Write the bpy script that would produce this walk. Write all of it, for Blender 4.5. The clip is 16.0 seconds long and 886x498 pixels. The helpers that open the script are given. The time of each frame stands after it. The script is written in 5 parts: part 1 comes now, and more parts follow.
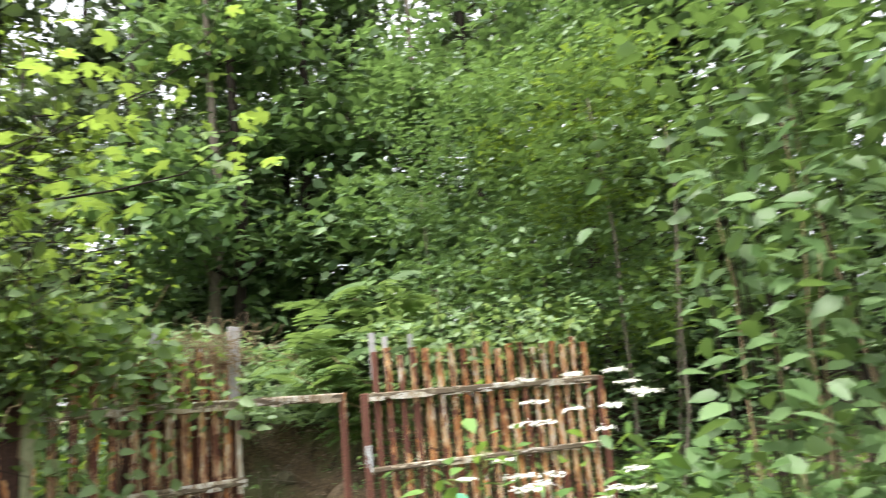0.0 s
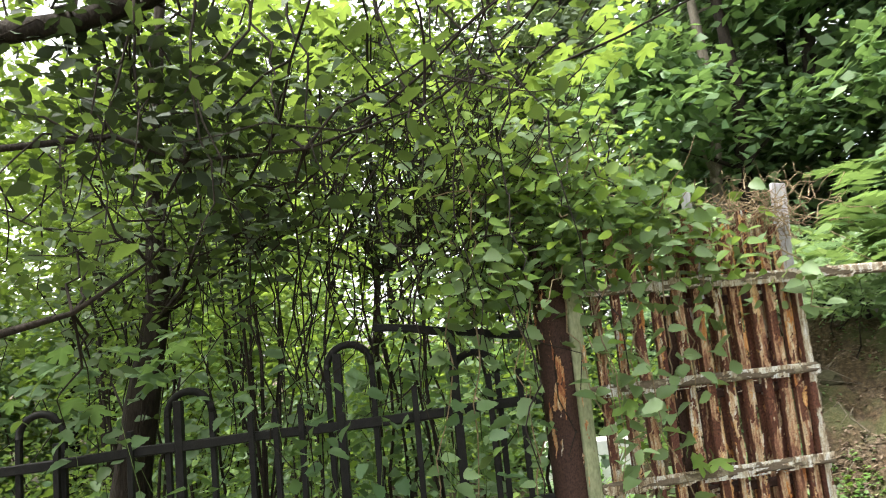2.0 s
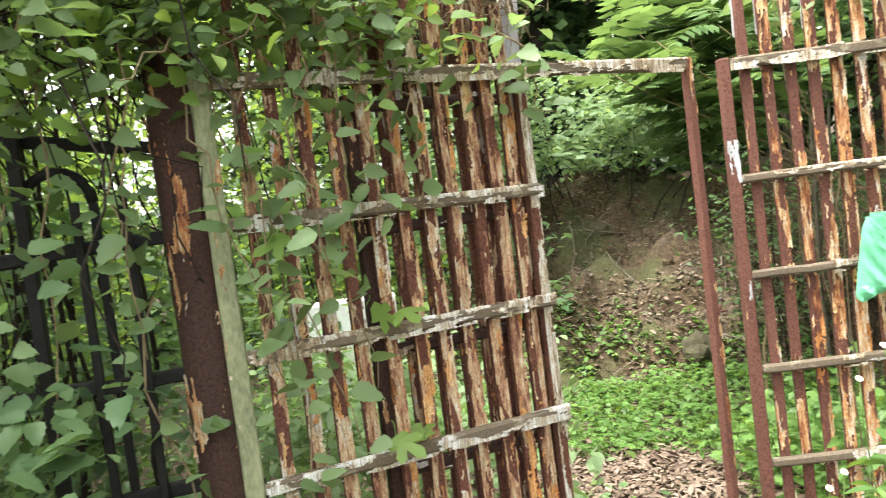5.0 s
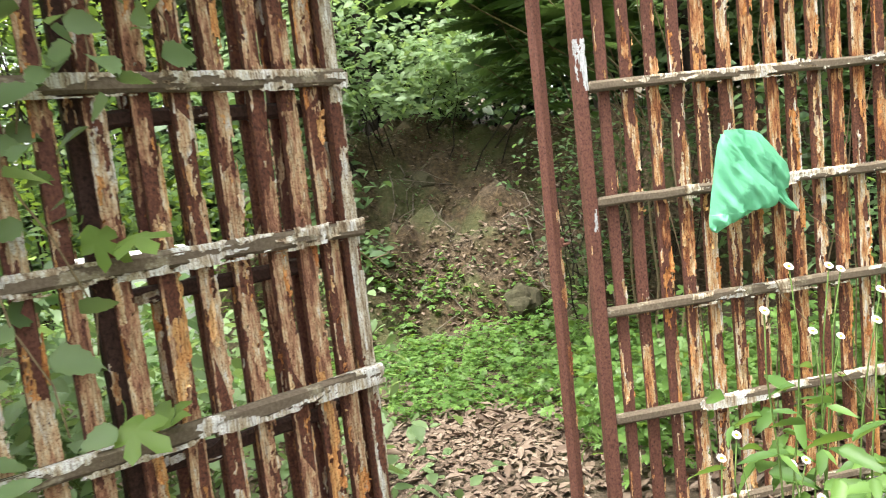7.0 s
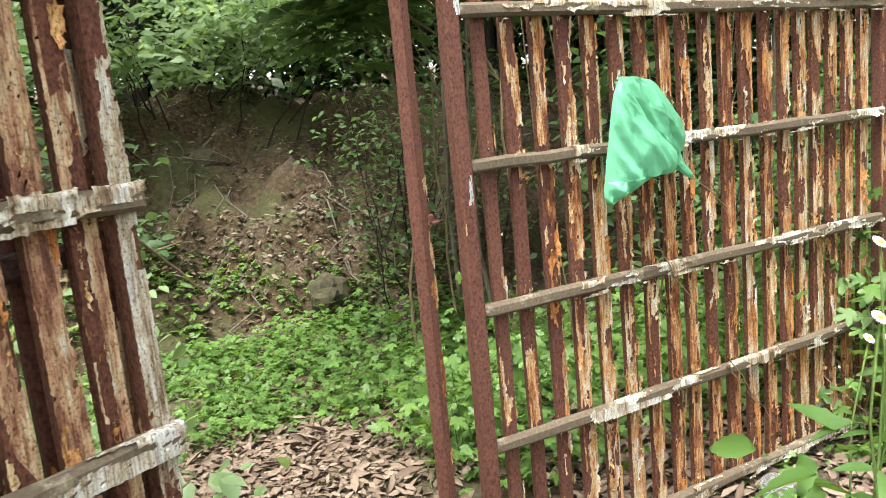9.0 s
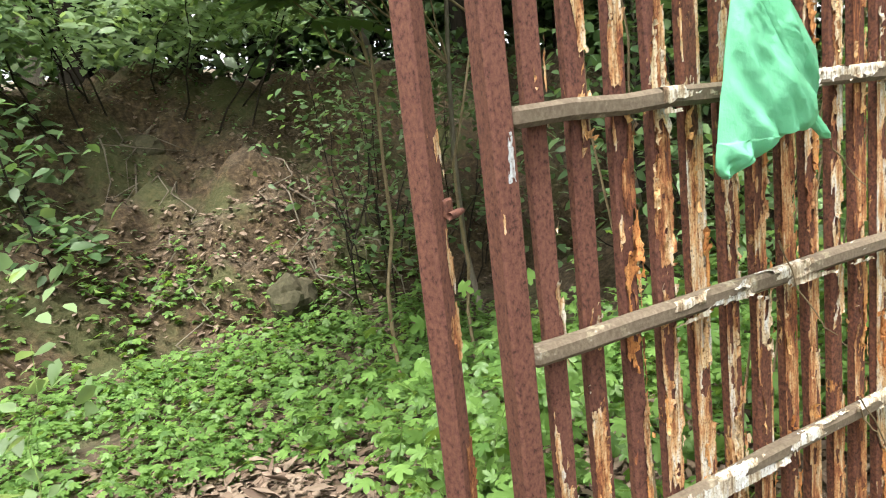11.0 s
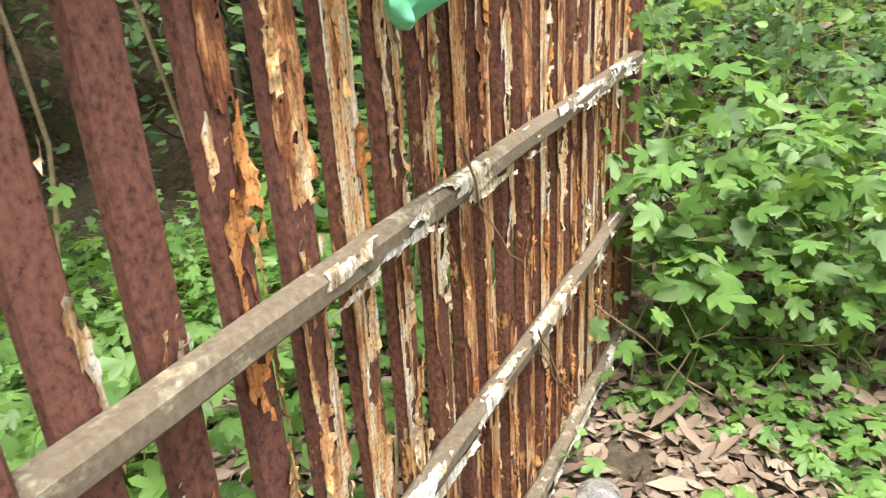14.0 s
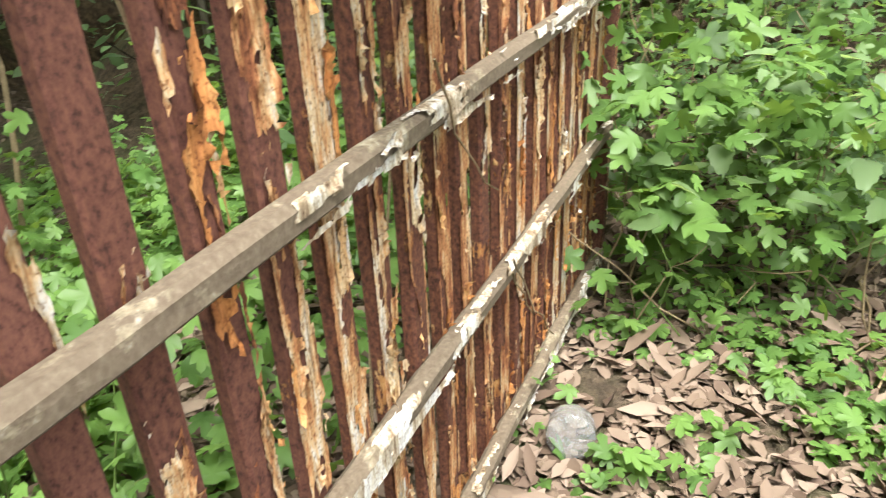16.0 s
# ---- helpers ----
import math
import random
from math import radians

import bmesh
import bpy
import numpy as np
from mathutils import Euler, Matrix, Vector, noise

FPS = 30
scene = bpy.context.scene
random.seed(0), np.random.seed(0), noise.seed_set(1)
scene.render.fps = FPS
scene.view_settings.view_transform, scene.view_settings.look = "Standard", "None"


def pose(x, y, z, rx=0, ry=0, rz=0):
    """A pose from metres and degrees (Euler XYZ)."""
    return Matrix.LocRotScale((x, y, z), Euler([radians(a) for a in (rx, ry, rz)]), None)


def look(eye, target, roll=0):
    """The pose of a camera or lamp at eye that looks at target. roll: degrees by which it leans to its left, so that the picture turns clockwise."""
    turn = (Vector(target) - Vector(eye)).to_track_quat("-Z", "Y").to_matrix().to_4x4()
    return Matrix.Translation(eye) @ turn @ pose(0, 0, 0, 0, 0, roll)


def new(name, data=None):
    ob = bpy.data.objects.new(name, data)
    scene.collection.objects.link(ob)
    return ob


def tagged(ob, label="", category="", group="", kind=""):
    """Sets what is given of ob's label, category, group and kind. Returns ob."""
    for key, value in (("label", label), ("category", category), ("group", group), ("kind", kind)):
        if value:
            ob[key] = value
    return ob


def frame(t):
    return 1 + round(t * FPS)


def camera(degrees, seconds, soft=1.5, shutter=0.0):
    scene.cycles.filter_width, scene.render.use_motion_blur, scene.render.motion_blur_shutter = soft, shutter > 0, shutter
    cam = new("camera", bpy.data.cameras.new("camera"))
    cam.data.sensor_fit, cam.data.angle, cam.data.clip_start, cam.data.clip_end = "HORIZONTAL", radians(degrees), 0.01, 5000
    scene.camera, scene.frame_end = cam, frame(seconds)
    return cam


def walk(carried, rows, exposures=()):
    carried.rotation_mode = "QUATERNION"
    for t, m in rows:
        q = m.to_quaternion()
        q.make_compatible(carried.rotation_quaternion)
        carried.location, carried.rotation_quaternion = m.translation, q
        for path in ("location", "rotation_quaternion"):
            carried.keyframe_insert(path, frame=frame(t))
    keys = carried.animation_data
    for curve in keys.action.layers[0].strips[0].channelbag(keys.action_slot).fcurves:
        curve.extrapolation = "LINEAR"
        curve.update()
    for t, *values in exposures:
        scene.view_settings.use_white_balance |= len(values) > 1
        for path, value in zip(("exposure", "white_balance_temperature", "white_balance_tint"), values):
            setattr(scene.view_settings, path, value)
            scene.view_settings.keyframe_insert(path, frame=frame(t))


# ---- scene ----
cam = camera(61.7, 16.0, soft=0.95, shutter=0.34)
PATH = [
    (0, (-1.406, -4.719, 1.96), (-0.633, -2.922, 2.377), -5.3),
    (0.5, (-1.495, -4.51, 1.933), (-1.138, -2.582, 2.327), -5.4),
    (1, (-1.564, -4.342, 1.905), (-1.586, -2.375, 2.268), -5.8),
    (1.5, (-1.598, -4.234, 1.888), (-1.907, -2.285, 2.219), -5.9),
    (2, (-1.562, -4.038, 1.847), (-2.051, -2.123, 2.149), -5.7),
    (2.5, (-1.513, -3.837, 1.803), (-2.065, -1.93, 2.045), -5.7),
    (3, (-1.461, -3.593, 1.69), (-1.967, -1.667, 1.878), -6.0),
    (3.5, (-1.395, -3.305, 1.679), (-1.814, -1.351, 1.77), -6.8),
    (4, (-1.322, -3.202, 1.66), (-1.639, -1.227, 1.671), -7.3),
    (4.5, (-1.204, -3.086, 1.638), (-1.401, -1.097, 1.586), -7.3),
    (5, (-1.136, -3.013, 1.625), (-1.193, -1.016, 1.531), -7.2),
    (5.2, (-1.155, -2.981, 1.622), (-1.138, -0.984, 1.514), -7.1),
    (7.3, (-1.02, -2.264, 1.427), (-0.545, -0.34, 1.159), -6.4),
    (7.5, (-1.014, -2.202, 1.426), (-0.478, -0.295, 1.145), -6.4),
    (8, (-1.004, -2.028, 1.399), (-0.315, -0.175, 1.099), -6.2),
    (8.5, (-0.996, -1.782, 1.371), (-0.156, 0.004, 1.05), -5.8),
    (9, (-0.984, -1.657, 1.352), (-0.056, 0.082, 1.009), -5.5),
    (9.5, (-0.887, -1.512, 1.285), (0.061, 0.219, 0.96), -5.6),
    (9.7, (-0.845, -1.441, 1.271), (0.091, 0.297, 0.952), -5.8),
    (11.8, (-0.624, -0.734, 1.239), (0.483, 0.872, 0.795), -6.4),
    (12, (-0.598, -0.706, 1.229), (0.546, 0.869, 0.768), -6.3),
    (12.5, (-0.471, -0.608, 1.204), (0.787, 0.858, 0.686), -6.2),
    (13, (-0.338, -0.521, 1.186), (1.07, 0.757, 0.567), -5.4),
    (13.5, (-0.267, -0.487, 1.158), (1.284, 0.566, 0.46), -4.3),
    (14, (-0.206, -0.426, 1.151), (1.436, 0.413, 0.376), -3.4),
    (14.5, (-0.182, -0.391, 1.137), (1.493, 0.313, 0.3), -3.1),
    (15, (-0.169, -0.393, 1.129), (1.511, 0.227, 0.238), -2.8),
    (15.5, (-0.165, -0.416, 1.139), (1.497, 0.207, 0.217), -2.8),
    (16, (-0.182, -0.414, 1.14), (1.41, 0.334, 0.188), -2.7),
]
EXPOSURES = ((0, 2.3), (1.5, 2.55), (2.5, 2.85), (3.5, 3.15), (5, 2.86), (7.5, 2.57), (9.5, 2.46), (12.5, 2.63), (16, 2.6))
walk(cam, [(t, look(eye, target, roll)) for t, eye, target, roll in PATH], EXPOSURES)

# ---- world and light ----
world = bpy.data.worlds.new("overcast_sky")
scene.world = world
world.use_nodes = True
wn = world.node_tree.nodes
wl = world.node_tree.links
wn.clear()
sky = wn.new("ShaderNodeTexSky")
sky.sky_type = "NISHITA"
sky.sun_disc = False
sky.sun_elevation = radians(70)
sky.sun_rotation = radians(-122)
sky.dust_density = 4.0
grey = wn.new("ShaderNodeHueSaturation")
grey.inputs["Saturation"].default_value = 0.18
bg = wn.new("ShaderNodeBackground")
bg.inputs["Strength"].default_value = 0.15
wo = wn.new("ShaderNodeOutputWorld")
wl.new(sky.outputs[0], grey.inputs["Color"])
wl.new(grey.outputs[0], bg.inputs["Color"])
wl.new(bg.outputs[0], wo.inputs["Surface"])

sun_data = bpy.data.lights.new("sun", "SUN")
sun_data.energy = 1.3
sun_data.angle = radians(25)
sun_data.color = (1.0, 0.97, 0.9)
sun = new("sun", sun_data)
sun.matrix_world = look((-4, -2.5, 13), (0, 0, 0))


# ---- materials ----
def material(name, rough=0.8, metal=0.0, shine=0.3):
    m = bpy.data.materials.new(name)
    m.use_nodes = True
    n = m.node_tree.nodes
    b = n["Principled BSDF"]
    b.inputs["Roughness"].default_value = rough
    b.inputs["Metallic"].default_value = metal
    b.inputs["Specular IOR Level"].default_value = shine
    return m, n, m.node_tree.links, b


def ramp(n, stops, interp="LINEAR"):
    r = n.new("ShaderNodeValToRGB")
    r.color_ramp.interpolation = interp
    e = r.color_ramp.elements
    while len(e) < len(stops):
        e.new(0.5)
    for el, (p, c) in zip(e, stops):
        el.position = p
        el.color = (*c, 1)
    return r


def noise_tex(n, l, scale, detail=4, stretch=(1, 1, 1), rough=0.55, shift=False):
    tc = n.new("ShaderNodeTexCoord")
    mp = n.new("ShaderNodeMapping")
    mp.inputs["Scale"].default_value = stretch
    l.new(tc.outputs["Object"], mp.inputs["Vector"])
    src = mp.outputs[0]
    if shift:
        oi = n.new("ShaderNodeObjectInfo")
        mul = n.new("ShaderNodeMath")
        mul.operation = "MULTIPLY"
        mul.inputs[1].default_value = 37.0
        l.new(oi.outputs["Random"], mul.inputs[0])
        ad = n.new("ShaderNodeVectorMath")
        l.new(mp.outputs[0], ad.inputs[0])
        l.new(mul.outputs[0], ad.inputs[1])
        src = ad.outputs[0]
    t = n.new("ShaderNodeTexNoise")
    t.inputs["Scale"].default_value = scale
    t.inputs["Detail"].default_value = detail
    t.inputs["Roughness"].default_value = rough
    l.new(src, t.inputs["Vector"])
    return t


def mixed(n, l, fac, a, b):
    m = n.new("ShaderNodeMix")
    m.data_type = "RGBA"
    for sock, v in ((m.inputs[0], fac), (m.inputs[6], a), (m.inputs[7], b)):
        if isinstance(v, (tuple, float, int)):
            sock.default_value = (*v, 1) if isinstance(v, tuple) else v
        else:
            l.new(v, sock)
    return m.outputs[2]


def bumped(n, l, b, height, strength=0.5, distance=0.004):
    bp = n.new("ShaderNodeBump")
    bp.inputs["Strength"].default_value = strength
    bp.inputs["Distance"].default_value = distance
    l.new(height, bp.inputs["Height"])
    l.new(bp.outputs[0], b.inputs["Normal"])


def rust_material(name, paint_edge, primer, pits):
    """Bare rust and maroon primer with paint left in long vertical patches."""
    m, n, l, b = material(name, 0.82)
    big = noise_tex(n, l, 14, 9, (1, 1, 0.42), 0.72, True)
    fine = noise_tex(n, l, 150, 6, (1, 1, 0.7), 0.7, True)
    base = ramp(n, [(0.34, tuple(0.36 * c for c in primer)), (0.46, primer), (0.64, pits)])
    l.new(fine.outputs["Fac"], base.inputs[0])
    hue = noise_tex(n, l, 30, 8, (1, 1, 0.5), 0.7, True)
    paint = ramp(n, [(0.32, (0.20, 0.07, 0.025)), (0.45, (0.36, 0.15, 0.05)), (0.56, (0.50, 0.28, 0.11)), (0.68, (0.56, 0.44, 0.27)), (0.80, (0.54, 0.55, 0.50))])
    l.new(hue.outputs["Fac"], paint.inputs[0])
    mask = ramp(n, [(paint_edge, (0, 0, 0)), (paint_edge + 0.025, (1, 1, 1))])
    l.new(big.outputs["Fac"], mask.inputs[0])
    c = mixed(n, l, mask.outputs[0], base.outputs[0], paint.outputs[0])
    l.new(c, b.inputs["Base Color"])
    ad = n.new("ShaderNodeMath")
    ad.operation = "MULTIPLY_ADD"
    ad.inputs[1].default_value = 0.35
    l.new(fine.outputs["Fac"], ad.inputs[0])
    l.new(mask.outputs[0], ad.inputs[2])
    bumped(n, l, b, ad.outputs[0], 0.9, 0.004)
    return m


RUST_CLEAN = rust_material("maroon_primer", 0.68, (0.118, 0.047, 0.034), (0.17, 0.074, 0.05))
RUST_MID = rust_material("rusty_primer", 0.64, (0.098, 0.038, 0.027), (0.155, 0.064, 0.042))
RUST_WORN = rust_material("peeled_rust", 0.60, (0.085, 0.032, 0.021), (0.17, 0.066, 0.036))
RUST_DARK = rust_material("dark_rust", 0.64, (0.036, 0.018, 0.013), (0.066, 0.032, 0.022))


def rail_material():
    m, n, l, b = material("crusted_rail_paint", 0.85)
    big = noise_tex(n, l, 13, 6, (0.7, 1, 1), 0.65, True)
    fine = noise_tex(n, l, 120, 4)
    base = ramp(n, [(0.30, (0.098, 0.074, 0.051)), (0.55, (0.135, 0.105, 0.073)), (0.75, (0.17, 0.137, 0.098))])
    l.new(fine.outputs["Fac"], base.inputs[0])
    crust = ramp(n, [(0.3, (0.17, 0.14, 0.09)), (0.55, (0.25, 0.215, 0.15)), (0.75, (0.38, 0.37, 0.32))])
    l.new(fine.outputs["Fac"], crust.inputs[0])
    mask = ramp(n, [(0.57, (0, 0, 0)), (0.62, (1, 1, 1))])
    l.new(big.outputs["Fac"], mask.inputs[0])
    l.new(mixed(n, l, mask.outputs[0], base.outputs[0], crust.outputs[0]), b.inputs["Base Color"])
    bumped(n, l, b, fine.outputs["Fac"], 0.45, 0.003)
    return m


RAIL = rail_material()


def flake_material(name, stops, own=0.25):
    m, n, l, b = material(name, 0.8)
    g = n.new("ShaderNodeNewGeometry")
    t = noise_tex(n, l, 40, 9, (1, 1, 0.2), 0.74, True)
    fine = noise_tex(n, l, 210, 3)
    spread = n.new("ShaderNodeMapRange")
    spread.inputs[1].default_value = 0.345
    spread.inputs[2].default_value = 0.655
    l.new(t.outputs["Fac"], spread.inputs[0])
    mix = n.new("ShaderNodeMix")
    mix.inputs[0].default_value = own
    l.new(spread.outputs[0], mix.inputs[2])
    l.new(g.outputs["Random Per Island"], mix.inputs[3])
    r = ramp(n, stops)
    l.new(mix.outputs[0], r.inputs[0])
    speck = ramp(n, [(0.32, (0.42, 0.31, 0.24)), (0.43, (0.95, 0.93, 0.91)), (0.62, (1.15, 1.14, 1.12))])
    l.new(fine.outputs["Fac"], speck.inputs[0])
    streak = noise_tex(n, l, 190, 3, (1, 1, 0.07), 0.6, True)
    lines = ramp(n, [(0.36, (0.55, 0.48, 0.43)), (0.46, (0.93, 0.92, 0.91)), (0.62, (1.18, 1.18, 1.18))])
    l.new(streak.outputs["Fac"], lines.inputs[0])
    both = n.new("ShaderNodeMix")
    both.data_type = "RGBA"
    both.blend_type = "MULTIPLY"
    both.inputs[0].default_value = 1.0
    l.new(speck.outputs[0], both.inputs[6])
    l.new(lines.outputs[0], both.inputs[7])
    tone = n.new("ShaderNodeMix")
    tone.data_type = "RGBA"
    tone.blend_type = "MULTIPLY"
    tone.inputs[0].default_value = 1.0
    l.new(r.outputs[0], tone.inputs[6])
    l.new(both.outputs[2], tone.inputs[7])
    l.new(tone.outputs[2], b.inputs["Base Color"])
    bumped(n, l, b, t.outputs["Fac"], 0.9, 0.004)
    return m


FLAKE = flake_material("curled_paint", [(0.10, (0.10, 0.036, 0.020)), (0.28, (0.22, 0.080, 0.034)), (0.42, (0.36, 0.175, 0.075)), (0.55, (0.43, 0.27, 0.135)), (0.68, (0.46, 0.37, 0.25)), (0.82, (0.49, 0.48, 0.45))])
FLAKE_CREAM = flake_material("faded_cream_paint", [(0.10, (0.11, 0.048, 0.032)), (0.28, (0.22, 0.105, 0.065)), (0.42, (0.34, 0.20, 0.12)), (0.55, (0.42, 0.30, 0.18)), (0.68, (0.46, 0.39, 0.28)), (0.82, (0.48, 0.48, 0.46))])
FLAKE_LOOSE = flake_material("loose_paint", [(0.1, (0.27, 0.10, 0.035)), (0.34, (0.45, 0.20, 0.065)), (0.56, (0.50, 0.30, 0.13)), (0.76, (0.51, 0.41, 0.27)), (0.92, (0.52, 0.53, 0.52))], 0.6)
FLAKE_PALE = flake_material("pale_paint_crust", [(0.12, (0.12, 0.08, 0.05)), (0.32, (0.27, 0.21, 0.14)), (0.5, (0.42, 0.38, 0.30)), (0.7, (0.54, 0.55, 0.54))])
FLAKE_WHITE = flake_material("white_paint", [(0.1, (0.36, 0.38, 0.40)), (0.9, (0.52, 0.54, 0.56))])


def simple(name, lo, hi, scale, rough=0.85, stretch=(1, 1, 1), bump=0.5, dist=0.01, shine=0.15):
    m, n, l, b = material(name, rough, 0.0, shine)
    t = noise_tex(n, l, scale, 6, stretch, 0.65, True)
    t2 = noise_tex(n, l, scale * 7, 4, stretch)
    r = ramp(n, [(0.32, lo), (0.68, hi)])
    ad = n.new("ShaderNodeMath")
    ad.operation = "MULTIPLY_ADD"
    ad.inputs[1].default_value = 0.5
    l.new(t2.outputs["Fac"], ad.inputs[0])
    hf = n.new("ShaderNodeMath")
    hf.operation = "MULTIPLY"
    hf.inputs[1].default_value = 0.5
    l.new(t.outputs["Fac"], hf.inputs[0])
    l.new(hf.outputs[0], ad.inputs[2])
    l.new(ad.outputs[0], r.inputs[0])
    l.new(r.outputs[0], b.inputs["Base Color"])
    bumped(n, l, b, ad.outputs[0], bump, dist)
    return m


BLACK = simple("black_iron", (0.006, 0.006, 0.006), (0.018, 0.017, 0.015), 30, 0.6, dist=0.002)
GREEN_STILE = simple("faded_green_paint", (0.13, 0.15, 0.085), (0.36, 0.37, 0.22), 14, 0.8, (1, 1, 0.4), dist=0.003)
GREY_WOOD = simple("weathered_board", (0.25, 0.24, 0.24), (0.46, 0.45, 0.46), 18, 0.85, (1, 1, 0.2), dist=0.003)
BARK = simple("bark", (0.011, 0.009, 0.007), (0.038, 0.030, 0.023), 9, 0.95, (1, 1, 0.3), 0.9, 0.03)
BARK_PALE = simple("pale_bark", (0.09, 0.075, 0.058), (0.22, 0.19, 0.15), 8, 0.95, (1, 1, 0.3), 0.8, 0.03)
STEM = simple("dry_stem", (0.12, 0.085, 0.05), (0.30, 0.23, 0.14), 30, 0.8, dist=0.002)
STEM_GREEN = simple("green_stem", (0.06, 0.10, 0.025), (0.13, 0.19, 0.05), 30, 0.7, dist=0.002)
# near-white, so that a distant bright patch's light is in the colour
PALE_SLAB = simple("pale_slab_white", (0.66, 0.66, 0.64), (0.84, 0.84, 0.82), 3, 0.9)


def leaf_material(name, dark, light, through_light, rough=0.45, mixfac=0.42):
    dark, light, through_light = (tuple(c * k for c, k in zip(col, (1.12, 1.0, 1.18))) for col in (dark, light, through_light))
    m, n, l, b = material(name, rough)
    g = n.new("ShaderNodeNewGeometry")
    t = noise_tex(n, l, 2.3, 3)
    ad = n.new("ShaderNodeMath")
    ad.operation = "MULTIPLY_ADD"
    ad.inputs[1].default_value = 0.6
    l.new(g.outputs["Random Per Island"], ad.inputs[0])
    hf = n.new("ShaderNodeMath")
    hf.operation = "MULTIPLY"
    hf.inputs[1].default_value = 0.42
    l.new(t.outputs["Fac"], hf.inputs[0])
    l.new(hf.outputs[0], ad.inputs[2])
    r = ramp(n, [(0.15, dark), (0.85, light)])
    l.new(ad.outputs[0], r.inputs[0])
    l.new(r.outputs[0], b.inputs["Base Color"])
    tr = n.new("ShaderNodeBsdfTranslucent")
    r2 = ramp(n, [(0.15, tuple(0.6 * c for c in through_light)), (0.85, through_light)])
    l.new(ad.outputs[0], r2.inputs[0])
    l.new(r2.outputs[0], tr.inputs["Color"])
    mx = n.new("ShaderNodeMixShader")
    mx.inputs[0].default_value = mixfac
    l.new(b.outputs[0], mx.inputs[1])
    l.new(tr.outputs[0], mx.inputs[2])
    l.new(mx.outputs[0], n["Material Output"].inputs["Surface"])
    return m


LEAF_VINE = leaf_material("vine_leaf", (0.08, 0.15, 0.05), (0.18, 0.29, 0.12), (0.32, 0.50, 0.12))
LEAF_BRIGHT = leaf_material("young_leaf", (0.07, 0.15, 0.02), (0.16, 0.28, 0.06), (0.32, 0.50, 0.07))
LEAF_CANOPY = leaf_material("canopy_leaf", (0.035, 0.085, 0.015), (0.10, 0.18, 0.035), (0.25, 0.40, 0.045), mixfac=0.45)
LEAF_FOREST = leaf_material("forest_leaf", (0.042, 0.095, 0.034), (0.115, 0.20, 0.072), (0.18, 0.33, 0.07), mixfac=0.35)
LEAF_GROUND = leaf_material("ground_leaf", (0.05, 0.12, 0.025), (0.12, 0.24, 0.05), (0.24, 0.42, 0.05), mixfac=0.35)
LEAF_BROAD = leaf_material("broad_leaf", (0.048, 0.11, 0.026), (0.11, 0.195, 0.07), (0.15, 0.27, 0.05), mixfac=0.35)
# near-black leaf: the shade of backlit foliage is put into its colour
LEAF_SILHOUETTE = leaf_material("silhouette_leaf", (0.014, 0.026, 0.010), (0.035, 0.055, 0.02), (0.04, 0.07, 0.015), 0.7, 0.2)
# darker copy of the canopy leaf, with the crown's shade in its colour
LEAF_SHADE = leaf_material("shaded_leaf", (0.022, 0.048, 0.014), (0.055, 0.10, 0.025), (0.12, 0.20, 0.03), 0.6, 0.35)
LEAF_FROND = leaf_material("frond_leaf", (0.046, 0.10, 0.026), (0.10, 0.18, 0.055), (0.17, 0.29, 0.06))
LEAF_NEEDLE = leaf_material("conifer_spray", (0.035, 0.06, 0.026), (0.08, 0.125, 0.055), (0.09, 0.14, 0.04), 0.7, 0.25)


def litter_material():
    m, n, l, b = material("dead_leaf", 0.8)
    g = n.new("ShaderNodeNewGeometry")
    r = ramp(n, [(0.0, (0.085, 0.056, 0.039)), (0.4, (0.135, 0.095, 0.067)), (0.75, (0.172, 0.128, 0.095)), (1.0, (0.215, 0.163, 0.124))])
    l.new(g.outputs["Random Per Island"], r.inputs[0])
    l.new(r.outputs[0], b.inputs["Base Color"])
    return m


LITTER = litter_material()


def soil_material():
    m, n, l, b = material("forest_soil", 0.95)
    big = noise_tex(n, l, 1.6, 6)
    fine = noise_tex(n, l, 22, 7, (1, 1, 1), 0.7)
    g = n.new("ShaderNodeNewGeometry")
    sep = n.new("ShaderNodeSeparateXYZ")
    l.new(g.outputs["Normal"], sep.inputs[0])
    steep = ramp(n, [(0.70, (1, 1, 1)), (0.93, (0, 0, 0))])
    l.new(sep.outputs[2], steep.inputs[0])
    flat = ramp(n, [(0.32, (0.034, 0.025, 0.015)), (0.5, (0.078, 0.057, 0.037)), (0.68, (0.145, 0.108, 0.073))])
    l.new(fine.outputs["Fac"], flat.inputs[0])
    clay = ramp(n, [(0.30, (0.020, 0.013, 0.007)), (0.5, (0.066, 0.045, 0.025)), (0.72, (0.165, 0.115, 0.066))])
    l.new(fine.outputs["Fac"], clay.inputs[0])
    moss = ramp(n, [(0.5, (0, 0, 0)), (0.62, (1, 1, 1))])
    l.new(big.outputs["Fac"], moss.inputs[0])
    c = mixed(n, l, steep.outputs[0], flat.outputs[0], clay.outputs[0])
    hf = n.new("ShaderNodeMath")
    hf.operation = "MULTIPLY"
    hf.inputs[1].default_value = 0.6
    l.new(moss.outputs[0], hf.inputs[0])
    c = mixed(n, l, hf.outputs[0], c, (0.07, 0.085, 0.03))
    l.new(c, b.inputs["Base Color"])
    bumped(n, l, b, fine.outputs["Fac"], 1.0, 0.04)
    return m


SOIL = soil_material()
rng = np.random.default_rng(7)


